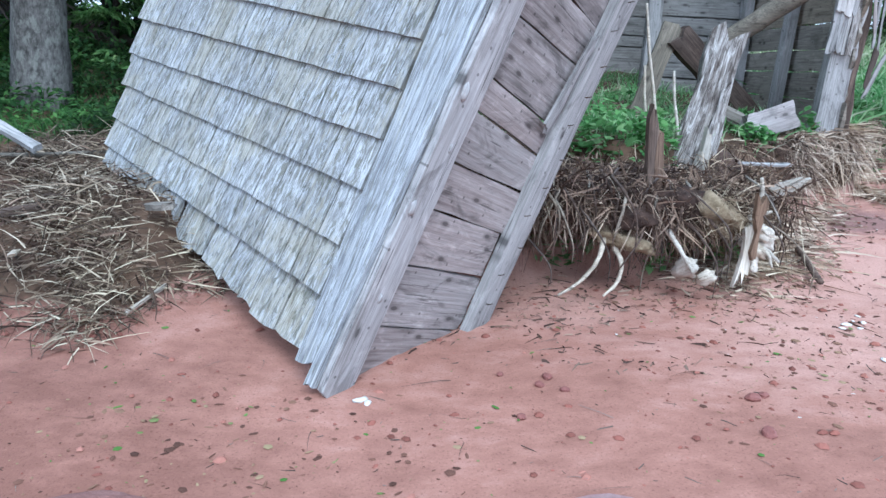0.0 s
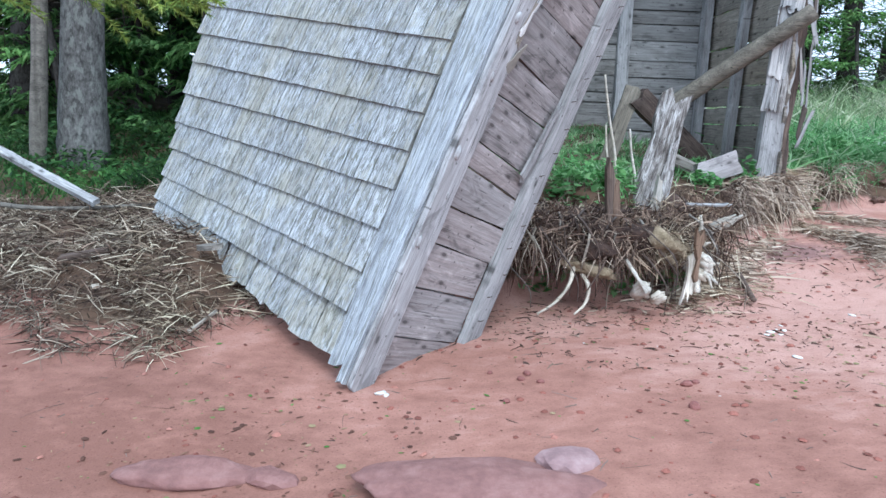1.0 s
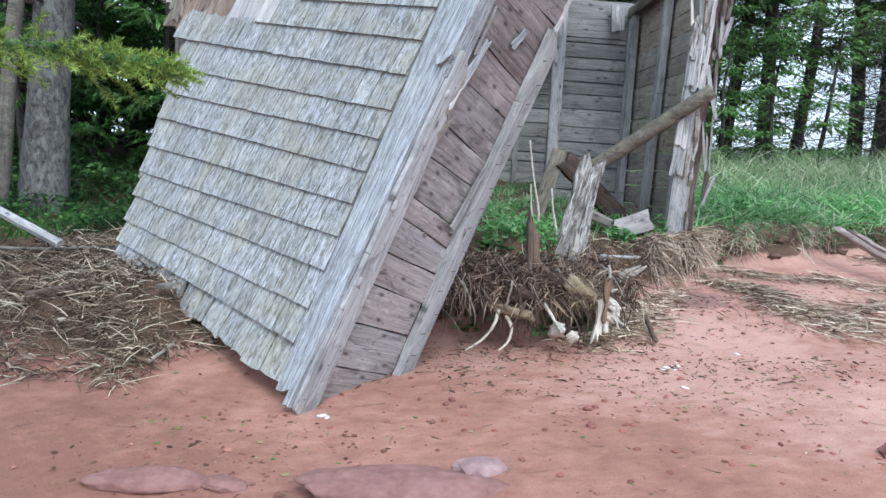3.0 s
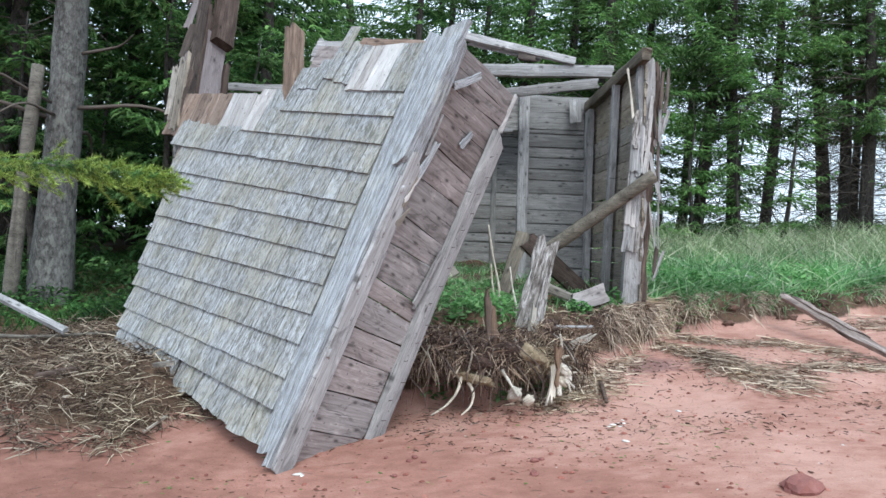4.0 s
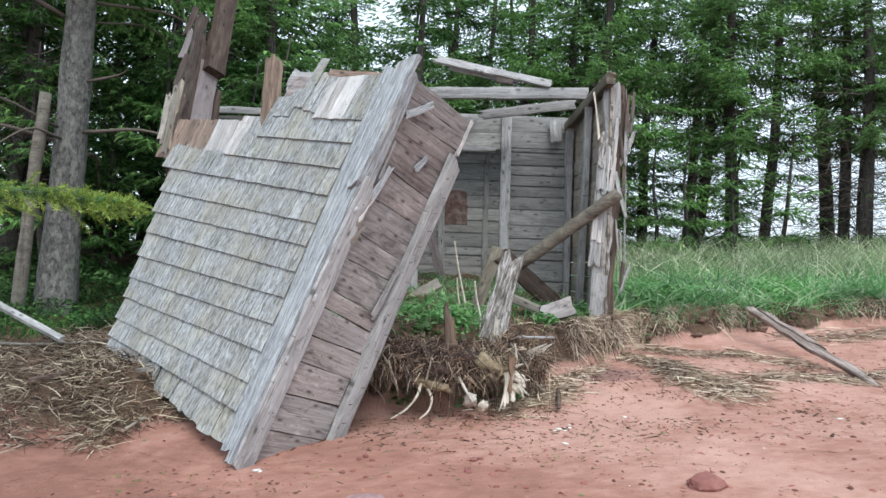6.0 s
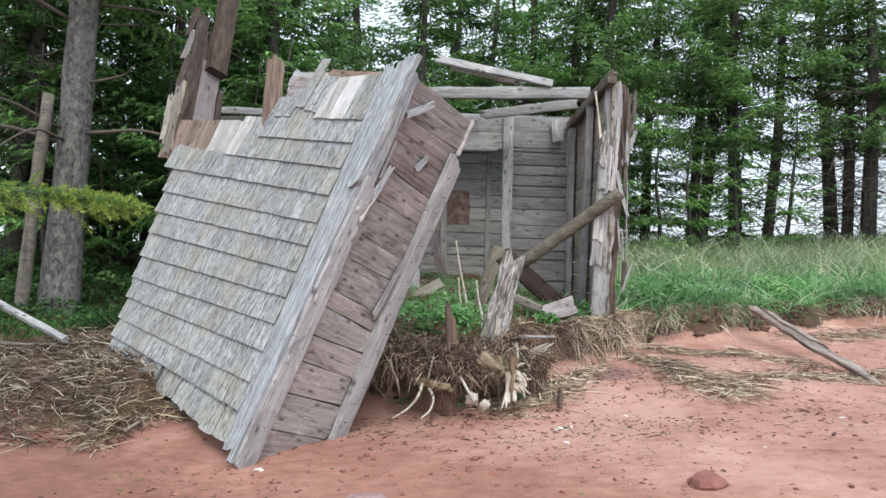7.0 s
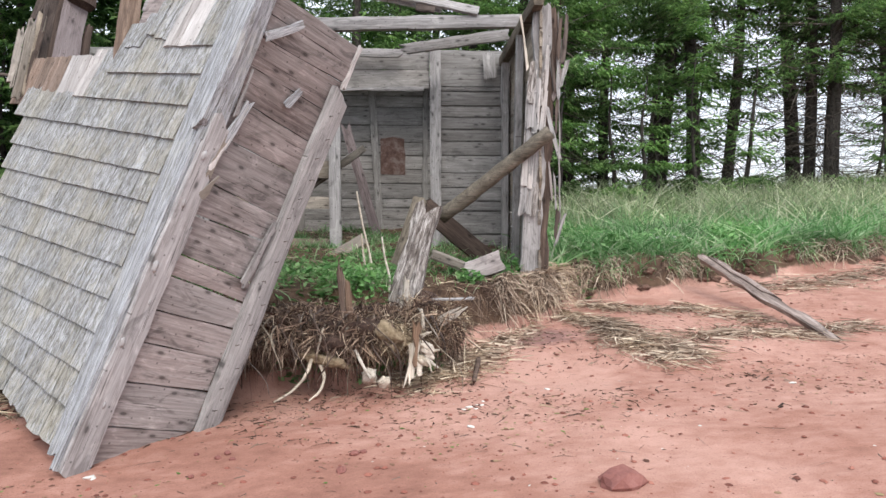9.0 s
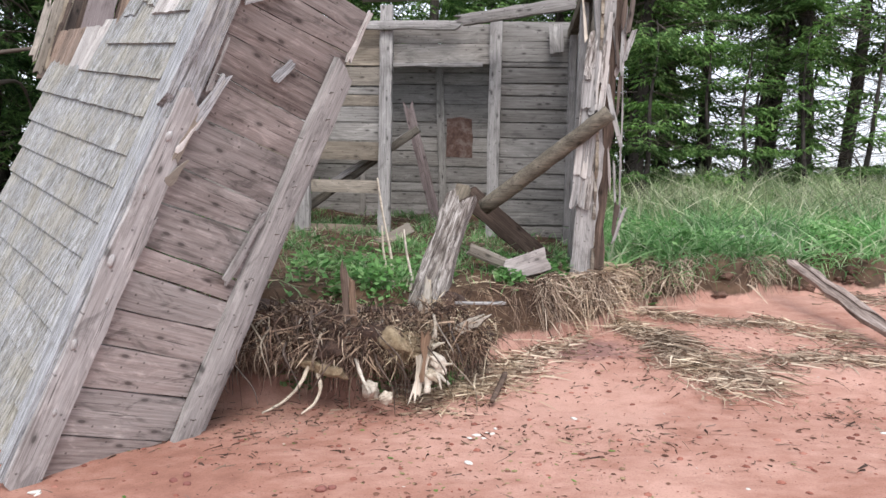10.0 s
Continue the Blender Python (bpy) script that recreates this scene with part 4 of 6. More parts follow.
# timbers lying in the shed
tagged(new("leaning_pole", tube_mesh("leaning_pole", [(1.50, 4.82, 1.24), (1.80, 4.72, 1.475), (2.10, 4.61, 1.715), (2.375, 4.52, 1.935)], 0.064, 0.058, POLE, 5, 12, 8, 0.06)), "round brown pole leaning on the rotten corner post", "pole")
lone_board("leaning_board", (0.36, 8.12, 2.42), (0.86, 7.9, 0.72), 0.12, 0.03, (0, -1, 0), LILAC, "split grey board leaning in the back room", "board", ragged=(0.10, 0.02))
# the shadow behind the stump is put into this board's darker wood
lone_board("leaning_board", (1.10, 4.90, 0.76), (1.325, 5.10, 1.40), 0.12, 0.04, (0, -1, 0), POLE, "grey board end propped behind the stump", "board", ragged=(0.02, 0.02))
lone_board("charred_beam", (1.36, 5.06, 1.34), (1.98, 5.25, 0.82), 0.17, 0.09, (0, -1, 0.2), DKBROWN, "dark rotten beam fallen in the shed", "beam", ragged=(0.03, 0.05))
lone_board("wood_block", (1.42, 4.60, 0.94), (1.68, 4.62, 0.84), 0.09, 0.10, (0, -1, 0), TAN, "tan sawn block of wood on the turf", "wood block", ragged=(0.01, 0.01))
lone_board("wood_block", (1.70, 4.50, 0.79), (1.98, 4.56, 0.89), 0.16, 0.10, (0, -1, 0.2), INNER, "pale grey wood block on the turf", "wood block", ragged=(0.02, 0.02))
lone_board("diagonal_brace", (-0.75, 6.75, 0.95), (0.72, 6.60, 2.0), 0.075, 0.06, (0, -1, 0), POLE, "grey diagonal brace behind the window", "brace")
lone_board("diagonal_brace", (0.62, 6.62, 1.95), (-0.20, 6.62, 1.42), 0.05, 0.04, (0, -1, 0), GREY, "grey stick leaning across the window", "brace", ragged=(0.03, 0.03))
lone_board("fallen_board", (0.35, 5.9, 0.78), (0.75, 6.1, 1.02), 0.12, 0.03, (0, -1, 0.6), TAN, "tan board lying at the back wall", "board", ragged=(0.03, 0.01))

# ---- driftwood, stump and roots ----
logm = board_mesh("driftwood_log", 1.62, 0.085, 0.06, BARKWOOD, 77, ragged=(0.05, 0.09), wobble=0.014, taper=0.75)
log = new("driftwood_log", logm)
log.matrix_world = frame_on((3.86, 5.12, 0.885), (4.27, 3.62, 0.365), (-0.6, -0.2, 1))
tagged(log, "brown weathered split driftwood sloping from the bank to the sand", "driftwood")
part_of("splinter", board_mesh("splinter", 0.8, 0.04, 0.035, BARKWOOD, 78, ragged=(0.08, 0.12), wobble=0.02, taper=0.4), log, frame_on((0.15, 0.03, 0.022), (0.95, 0.028, 0.026), (0, 0.3, 1)))


def stump():
    ob = new("split_stump", board_mesh("split_stump", 0.90, 0.21, 0.13, STUMP, 41, ragged=(0.02, 0.15), wobble=0.014, taper=0.85))
    ob.matrix_world = frame_on((1.155, 3.82, 0.46), (1.40, 4.14, 1.34), (-0.1, -1, 0.3))
    tagged(ob, "split weathered grey stump leaning on the bank", "stump")
    part_of("splinter", board_mesh("splinter", 0.66, 0.07, 0.06, STUMP, 42, ragged=(0.02, 0.09), wobble=0.012, taper=0.6), ob, frame_on((0.05, 0.075, 0.06), (0.72, 0.05, 0.05), (0, 0.3, 1)))
    part_of("splinter", board_mesh("splinter", 0.50, 0.06, 0.05, STUMP, 43, ragged=(0.02, 0.09), wobble=0.012, taper=0.5), ob, frame_on((0.10, -0.06, 0.065), (0.62, -0.045, 0.06), (0, -0.3, 1)))


stump()


def root_mass():
    """The undercut clump of soil, moss and roots at the end of the bank."""
    ob = new("root_clump", None)
    ob.matrix_world = pose(0, 0, 0)
    tagged(ob, "torn clump of dark soil and roots hanging from the bank", "root clump")
    r = random.Random(31)
    for i, (x, y, z, s) in enumerate(((0.55, 3.42, 0.50, (0.30, 0.26, 0.11)), (0.85, 3.40, 0.49, (0.28, 0.26, 0.12)), (1.10, 3.50, 0.50, (0.26, 0.28, 0.12)), (0.25, 3.5, 0.49, (0.30, 0.3, 0.12)), (1.30, 3.80, 0.47, (0.3, 0.3, 0.18)), (0.70, 3.62, 0.52, (0.4, 0.3, 0.13)))):
        part_of("soil_lump", rock_mesh("soil_lump", s, CLOD, i + 3, 0.6, 4), ob, Matrix.Translation((x, y, z)))
    part_of("moss_lump", rock_mesh("moss_lump", (0.155, 0.10, 0.075), TUSSOCK, 12, 0.8, 4), ob, pose(1.20, 3.22, 0.475, 0, 32, -20), "pale dry moss clump")
    part_of("moss_lump", rock_mesh("moss_lump", (0.13, 0.05, 0.045), TUSSOCK, 15, 0.6, 4), ob, pose(0.72, 3.16, 0.36, 0, 12, -10), "pale dry moss clump")
    # matted strands that cover the lumps
    rng = np.random.default_rng(17)
    lumps = ((0.55, 3.42, 0.50, 0.30, 0.26, 0.11), (0.85, 3.40, 0.49, 0.28, 0.26, 0.12), (1.10, 3.50, 0.50, 0.26, 0.28, 0.12), (0.25, 3.5, 0.49, 0.30, 0.3, 0.12), (1.30, 3.80, 0.47, 0.3, 0.3, 0.18), (0.70, 3.62, 0.52, 0.4, 0.3, 0.13))
    for name, each, material, lab in (("root_mat", 1000, ROOTS, "matted fine dark roots"), ("straw_mat", 380, DRIFT, "matted pale straw")):
        P, D = [], []
        for lx, ly, lz, a, b, c in lumps:
            s = rng.normal(size=(each, 3))
            s[:, 1] = -np.abs(s[:, 1])
            s /= np.linalg.norm(s, axis=1, keepdims=True)
            P.append(np.array((lx, ly, lz)) + s * np.array((a, b, c)) * rng.uniform(0.9, 1.15, (each, 1)))
            D.append(s * 0.6 + rng.normal(0, 0.7, (each, 3)) + np.array((0, -0.1, -0.15)))
        P, D = np.concatenate(P), np.concatenate(D)
        n = len(P)
        bend = np.stack([rng.normal(0, 0.03, n), rng.normal(-0.01, 0.02, n), -rng.uniform(0.0, 0.07, n)], -1)
        tagged(part_of(name, strands_mesh(name, P, D, rng.uniform(0.04, 0.15, n), rng.uniform(0.0018, 0.0055, n), bend, material, 3, None, rng), ob, None, lab), kind="stuff")
    # dry moss strands
    n = 700
    s = rng.normal(size=(n, 3))
    s /= np.linalg.norm(s, axis=1, keepdims=True)
    P = np.array((1.20, 3.22, 0.475)) + s * np.array((0.17, 0.11, 0.10))
    tagged(part_of("moss_mat", strands_mesh("moss_mat", P, s * 0.4 + rng.normal(0, 0.6, (n, 3)), rng.uniform(0.03, 0.09, n), rng.uniform(0.001, 0.0025, n), rng.normal(0, 0.02, (n, 3)), STRAW, 3, None, rng), ob, None, "dry moss strands"), kind="stuff")
    # thick bleached roots
    for i, (pts, a, b) in enumerate((
        ([(0.66, 3.14, 0.36), (0.63, 3.08, 0.27), (0.56, 3.03, 0.19), (0.46, 2.97, 0.135)], 0.020, 0.010),
        ([(0.70, 3.16, 0.34), (0.74, 3.10, 0.26), (0.72, 3.06, 0.18), (0.66, 3.02, 0.13)], 0.020, 0.012),
        ([(0.93, 3.12, 0.42), (0.98, 3.05, 0.34), (1.03, 3.02, 0.26)], 0.016, 0.016),
        ([(1.22, 3.75, 0.58), (1.24, 3.74, 0.68), (1.24, 3.74, 0.80)], 0.035, 0.018),
    )):
        part_of("root", tube_mesh("root", pts, a * 0.62, b * 0.55, BLEACHED, 6, 8, i, 0.25), ob, None, "bleached bare root")
    for i, (a, b, w, th, material) in enumerate((
        ((0.86, 3.24, 0.48), (0.815, 3.22, 0.96), 0.05, 0.045, RUSTWOOD),
        ((0.90, 3.24, 0.48), (0.865, 3.24, 0.80), 0.035, 0.03, RUSTWOOD),
        ((1.29, 3.14, 0.46), (1.265, 3.10, 0.25), 0.07, 0.03, BLEACHED),
        ((1.31, 3.12, 0.58), (1.30, 3.10, 0.36), 0.035, 0.03, RUSTWOOD),
        ((1.215, 3.74, 0.58), (1.225, 3.73, 0.77), 0.06, 0.04, BLEACHED),
        ((1.42, 3.45, 0.52), (1.58, 3.44, 0.62), 0.05, 0.03, BLEACHED),
    )):
        part_of("splinter", board_mesh("splinter", (Vector(b) - Vector(a)).length, w, th, material, 200 + i, ragged=(0.03, 0.07), wobble=0.014, taper=0.7), ob, frame_on(a, b, (0.2, -1, 0.1)), "splintered end of old wood")
    for i, (x, y, z, sx, sy, sz) in enumerate(((1.36, 3.18, 0.42, 0.055, 0.045, 0.035), (1.34, 3.17, 0.34, 0.05, 0.04, 0.03), (1.385, 3.19, 0.375, 0.05, 0.035, 0.028), (1.02, 3.10, 0.255, 0.07, 0.05, 0.04), (1.11, 3.08, 0.225, 0.042, 0.035, 0.028))):
        part_of("root_knot", rock_mesh("root_knot", (sx, sy, sz), BLEACHED, 400 + i, 0.6, 3), ob, pose(x, y, z, 20 * i, 30, 40 * i), "bleached knot of root wood")
    for i, (pts, a, b) in enumerate((
        ([(1.26, 3.20, 0.40), (1.31, 3.15, 0.34), (1.325, 3.12, 0.255)], 0.026, 0.016),
        ([(1.27, 3.20, 0.38), (1.36, 3.16, 0.36), (1.44, 3.15, 0.30)], 0.022, 0.006),
        ([(1.28, 3.20, 0.41), (1.37, 3.18, 0.40), (1.45, 3.19, 0.405)], 0.020, 0.006),
        ([(1.29, 3.21, 0.44), (1.35, 3.20, 0.50), (1.40, 3.22, 0.515)], 0.016, 0.005),
        ([(1.30, 3.22, 0.46), (1.345, 3.22, 0.56), (1.335, 3.23, 0.66)], 0.017, 0.009),
        ([(1.33, 3.18, 0.37), (1.38, 3.14, 0.335), (1.40, 3.12, 0.28)], 0.014, 0.004),
    )):
        part_of("root_stub", tube_mesh("root_stub", pts, a, b, BLEACHED if i < 6 else TAN, 5, 7, 300 + i, 0.35), ob, None, "pale broken stub of root wood")
    for i in range(60):
        x = r.uniform(0.15, 1.45)
        y = 3.05 + 0.14 * x + r.uniform(-0.02, 0.25)
        z = r.uniform(0.42, 0.66)
        dx, dy = r.uniform(-0.2, 0.2), r.uniform(-0.12, 0.02)
        w = r.uniform(0.004, 0.011)
        part_of("root", tube_mesh("root", [(x, y, z), (x + dx * 0.3, y + dy - 0.04, z - 0.04), (x + dx * 0.9, y + dy - 0.06, z - 0.16), (x + dx, y + dy - 0.03, z - r.uniform(0.2, 0.36))], w, 0.002, r.choice((ROT, ROT, TAN, ROT)), 4, 5, i + 50, 0.3), ob)


root_mass()


def stuff(name, me, label, category):
    return tagged(new(name, me), label, category, kind="stuff")


def scatter(n, x0, x1, y0, y1, rng, keep=None):
    x, y = rng.uniform(x0, x1, n), rng.uniform(y0, y1, n)
    if keep is not None:
        k = keep(x, y)
        x, y = x[k], y[k]
    return x, y, height(x, y)


def straw_heap(name, n, box, rng, label, keep=None, length=(0.05, 0.22), width=(0.0018, 0.005), lift=0.07, material=None, flat=0.35):
    x, y, z = scatter(n, *box, rng, keep)
    k = len(x)
    p = np.stack([x, y, z + rng.uniform(0.0, 1.0, k) ** 2 * lift], -1)
    a = rng.uniform(0, 2 * np.pi, k)
    d = np.stack([np.cos(a), np.sin(a) * 0.8, rng.normal(0, flat, k)], -1)
    ln = rng.uniform(*length, k)
    bend = np.stack([rng.normal(0, 0.04, k), rng.normal(0, 0.04, k), -np.abs(rng.normal(0.02, 0.03, k))], -1)
    stuff(name, strands_mesh(name, p, d, ln, rng.uniform(*width, k), bend, material or STRAW, 3, None, rng), label, "straw")


rg = np.random.default_rng(11)
straw_heap("straw_heap", 50000, (-4.2, -0.2, 2.2, 4.4), rg, "tangled brown straw and reeds heaped on the bank", lambda x, y: (relief(x, y) > 0.005) & (relief(x, y) < 0.97) & (rg.uniform(0, 1, len(x)) < 0.25 + 0.75 * np.sin(x * 4.5 + y * 3) ** 2), (0.05, 0.19), (0.0016, 0.0042), 0.085, STRAW, 0.42)
straw_heap("dark_root_litter", 9000, (-4.2, -0.2, 2.25, 4.2), rg, "dark root litter under the straw", lambda x, y: (relief(x, y) > 0.005) & (relief(x, y) < 0.9) & (np.sin(x * 6 + y * 3) * np.sin(y * 7 - x * 2) + rg.normal(0, 0.35, len(x)) > 0.0), (0.04, 0.18), (0.002, 0.006), 0.075, ROOTS, 0.5)

straw_heap("turf_litter", 5500, (-0.6, 2.4, 3.3, 8.2), rg, "dry straw and root litter on the turf", lambda x, y: relief(x, y) > 0.5, (0.04, 0.2), (0.0015, 0.004), 0.03, STRAW, 0.2)


def line_of_drift(name, pts, spread, n, rng):
    pts = np.array(pts)
    seg = rng.integers(0, len(pts) - 1, n)
    t = rng.uniform(0, 1, (n, 1))
    q = pts[seg] * (1 - t) + pts[seg + 1] * t
    dirs = pts[seg + 1] - pts[seg]
    q = q + rng.normal(0, spread, (n, 2)) * (0.5 + np.abs(np.sin(q[:, :1] * 7 + q[:, 1:] * 5))) + 0.015 * np.sin(q[:, ::-1] * 9)
    a = np.arctan2(dirs[:, 1], dirs[:, 0]) + rng.normal(0, 1.0, n)
    p = np.stack([q[:, 0], q[:, 1], height(q[:, 0], q[:, 1]) + 0.004 + rng.uniform(0, 1, n) ** 3 * 0.035], -1)
    d = np.stack([np.cos(a), np.sin(a), rng.normal(0.03, 0.12, n)], -1)
    bend = np.stack([rng.normal(0, 0.06, n), rng.normal(0, 0.06, n), -np.abs(rng.normal(0, 0.012, n))], -1)
    stuff(name, strands_mesh(name, p, d, rng.uniform(0.04, 0.21, n), rng.uniform(0.002, 0.0065, n), bend, DRIFT, 4, None, rng), "line of dry straw washed up on the sand", "straw")


line_of_drift("drift_straw", [(2.35, 4.9), (2.62, 4.5), (2.79, 4.2), (2.89, 3.77), (3.12, 3.45)], 0.085, 2600, rg)
line_of_drift("drift_straw", [(2.7, 4.95), (3.05, 4.66), (3.6, 4.66), (4.0, 4.2)], 0.05, 900, rg)
line_of_drift("drift_straw", [(3.2, 3.85), (3.7, 3.95), (4.1, 3.8), (4.7, 4.0)], 0.06, 900, rg)
line_of_drift("drift_straw", [(1.25, 3.35), (1.6, 3.6), (1.95, 4.1), (2.4, 4.9)], 0.10, 2200, rg)
line_of_drift("drift_straw", [(4.2, 5.2), (5.2, 5.3), (6.2, 5.9)], 0.12, 1000, rg)


def bank_fringe():
    """Dead grass and roots hanging over the edge of the bank."""
    for name, tufts, per, wid, material, label in (("bank_fringe", 300, 22, (0.002, 0.006), DRIFT, "dead grass and rhizomes hanging over the bank edge"), ("bank_roots", 200, 16, (0.0015, 0.004), ROOTS, "dark roots hanging from the bank edge")):
        cx = rg.uniform(1.95 if name == "bank_fringe" else 1.45, 7.5, tufts)
        cx = cx[(np.sin(cx * 8.3 + 1) + np.sin(cx * 3.7) + rg.normal(0, 0.4, len(cx)) > 0.45) | (cx < 3.15)]
        x = np.repeat(cx, per) + rg.normal(0, 0.045, len(cx) * per)
        n = len(x)
        foot = np.interp(x, FOOT_X, FOOT_Y) + 0.10 * np.sin(x * 5.1) + 0.06 * np.sin(x * 11.7 + 1)
        y = foot + rg.uniform(0.07, 0.24, n)
        p = np.stack([x, y, height(x, y) + 0.01], -1)
        out = np.repeat(rg.normal(0, 0.35, len(cx)), per)
        d = np.stack([out + rg.normal(0, 0.3, n), -1.0 + rg.normal(0, 0.2, n), rg.normal(0.35, 0.25, n)], -1)
        ln = rg.uniform(0.06, 0.22, n) * np.where(x > 3.0, 0.75, 1.0)
        bend = np.stack([rg.normal(0, 0.08, n), rg.normal(0.02, 0.05, n), -rg.uniform(0.03, 0.32, n) * np.where(x > 3.0, 0.7, 1.0)], -1)
        stuff(name, strands_mesh(name, p, d, ln, rg.uniform(*wid, n), bend, material, 5, None, rg), label, "dead grass")
    n = 2200
    x = rg.uniform(0.1, 1.6, n)
    y = np.interp(x, [0.1, 1.6], [3.15, 3.45]) + rg.uniform(-0.12, 0.25, n)
    z = 0.43 + rg.uniform(0, 0.22, n)
    p = np.stack([x, y, z], -1)
    d = np.stack([rg.normal(0, 0.6, n), -0.6 + rg.normal(0, 0.4, n), rg.normal(0.0, 0.6, n)], -1)
    bend = np.stack([rg.normal(0, 0.05, n), rg.normal(0, 0.04, n), -rg.uniform(0.02, 1, n) ** 2.5 * 0.28], -1)
    stuff("hanging_roots", strands_mesh("hanging_roots", p, d, rg.uniform(0.05, 0.2, n), rg.uniform(0.0015, 0.005, n), bend, ROOTS, 4, None, rg), "dark fine roots hanging from the undercut bank", "roots")
    n = 700
    x = rg.uniform(0.1, 1.7, n)
    y = np.interp(x, [0.1, 1.7], [3.2, 3.6]) + rg.uniform(-0.15, 0.35, n)
    p = np.stack([x, y, 0.44 + rg.uniform(0, 0.2, n)], -1)
    d = np.stack([rg.normal(0, 0.7, n), -0.5 + rg.normal(0, 0.5, n), rg.normal(0.0, 0.5, n)], -1)
    bend = np.stack([rg.normal(0, 0.05, n), rg.normal(0, 0.04, n), -rg.uniform(0.02, 0.2, n)], -1)
    stuff("root_straw", strands_mesh("root_straw", p, d, rg.uniform(0.06, 0.24, n), rg.uniform(0.001, 0.003, n), bend, STRAW, 4, None, rg), "straw caught in the roots", "straw")


bank_fringe()


def bank_tufts():
    """Green and dry blades that lean out over the open bank."""
    n = 1600
    cx = rg.uniform(2.9, 7.5, 80)
    x = cx[rg.integers(0, len(cx), n)] + rg.normal(0, 0.04, n)
    y = np.interp(x, FOOT_X, FOOT_Y) + 0.10 * np.sin(x * 5.1) + 0.06 * np.sin(x * 11.7 + 1) + rg.uniform(0.08, 0.25, n)
    p = np.stack([x, y, height(x, y)], -1)
    d = np.stack([rg.normal(0, 0.5, n), rg.normal(-0.55, 0.4, n), np.ones(n)], -1)
    bend = np.stack([rg.normal(0, 0.07, n), rg.normal(-0.05, 0.06, n), -rg.uniform(0.02, 0.26, n)], -1)
    stuff("bank_grass", strands_mesh("bank_grass", p, d, rg.uniform(0.08, 0.26, n), rg.uniform(0.003, 0.007, n), bend, GRASS, 4, None, rg), "green grass leaning over the bank edge", "grass")


bank_tufts()

# lumps of soil and turf broken from the bank
rl_ = random.Random(61)
for i in range(26):
    x = rl_.uniform(2.6, 6.4)
    y = float(np.interp(x, FOOT_X, FOOT_Y)) + 0.10 * math.sin(x * 5.1) + 0.06 * math.sin(x * 11.7 + 1) + rl_.uniform(0.03, 0.17)
    s = rl_.uniform(0.022, 0.05)
    lump = new("soil_clod", rock_mesh("soil_clod", (s * 1.4, s, s * 0.7), SOIL, 80 + i, 0.9, 3))
    lump.matrix_world = pose(x, y, H(x, y) - s * 0.05, rl_.uniform(-15, 15), rl_.uniform(-15, 15), rl_.uniform(-30, 30))
    tagged(lump, "red-brown clod of soil fallen from the bank", "soil clod", "clods along the bank")

# upright dry reed sticks by the stump
for a, b in (((0.995, 3.85, 0.64), (0.892, 3.85, 1.42)), ((1.10, 3.85, 0.64), (1.07, 3.85, 1.10)), ((0.93, 3.85, 0.64), (0.925, 3.87, 1.12))):
    m_ = [Vector(a).lerp(Vector(b), t) + Vector((0.018 * math.sin(t * 5), 0, 0)) for t in (0, 0.35, 0.7, 1)]
    tagged(new("dry_stick", tube_mesh("dry_stick", m_, 0.011, 0.006, BLEACHED, 4, 6)), "bleached dry stick standing in the turf", "stick", "dry sticks by the stump")
tagged(new("fallen_board", board_mesh("fallen_board", 1.5, 0.06, 0.035, GREY, 19, ragged=(0.02, 0.01), wobble=0.004)), "pale grey narrow board lying on the straw bank", "board").matrix_world = frame_on((-3.55, 4.33, 0.93), (-2.12, 3.66, 0.475), (0.2, -0.5, 1))
tagged(new("dead_branch", tube_mesh("dead_branch", [(-3.3, 3.7, 0.52), (-2.6, 3.75, 0.46), (-1.9, 3.9, 0.50)], 0.018, 0.010, POLE, 5, 8, 5)), "grey bare branch lying on the straw", "branch")
tagged(new("dark_stick", tube_mesh("dark_stick", [(1.73, 3.62, 0.262), (1.70, 3.42, 0.232), (1.67, 3.22, 0.205)], 0.018, 0.015, ROT, 4, 7, 6)), "brown stick lying on the sand", "stick")
tagged(new("board_stub", board_mesh("board_stub", 0.3, 0.03, 0.012, GREY, 8, ragged=(0.02, 0.02))), "thin grey slat lying on the turf", "slat").matrix_world = frame_on((1.42, 3.72, 0.665), (1.74, 3.85, 0.66), (0, -0.4, 1))
tagged(new("driftwood_piece", board_mesh("driftwood_piece", 0.62, 0.07, 0.05, GREY, 9, ragged=(0.05, 0.05))), "grey driftwood lying in the bank grass", "driftwood").matrix_world = frame_on((2.75, 5.45, 0.845), (3.35, 5.75, 0.93), (0, -0.6, 1))
tagged(new("driftwood_piece", board_mesh("driftwood_piece", 0.7, 0.06, 0.05, GREY, 10, ragged=(0.08, 0.05))), "grey driftwood lying in the bank grass", "driftwood").matrix_world = frame_on((3.5, 6.1, 0.99), (4.2, 6.4, 1.04), (0, -0.6, 1))

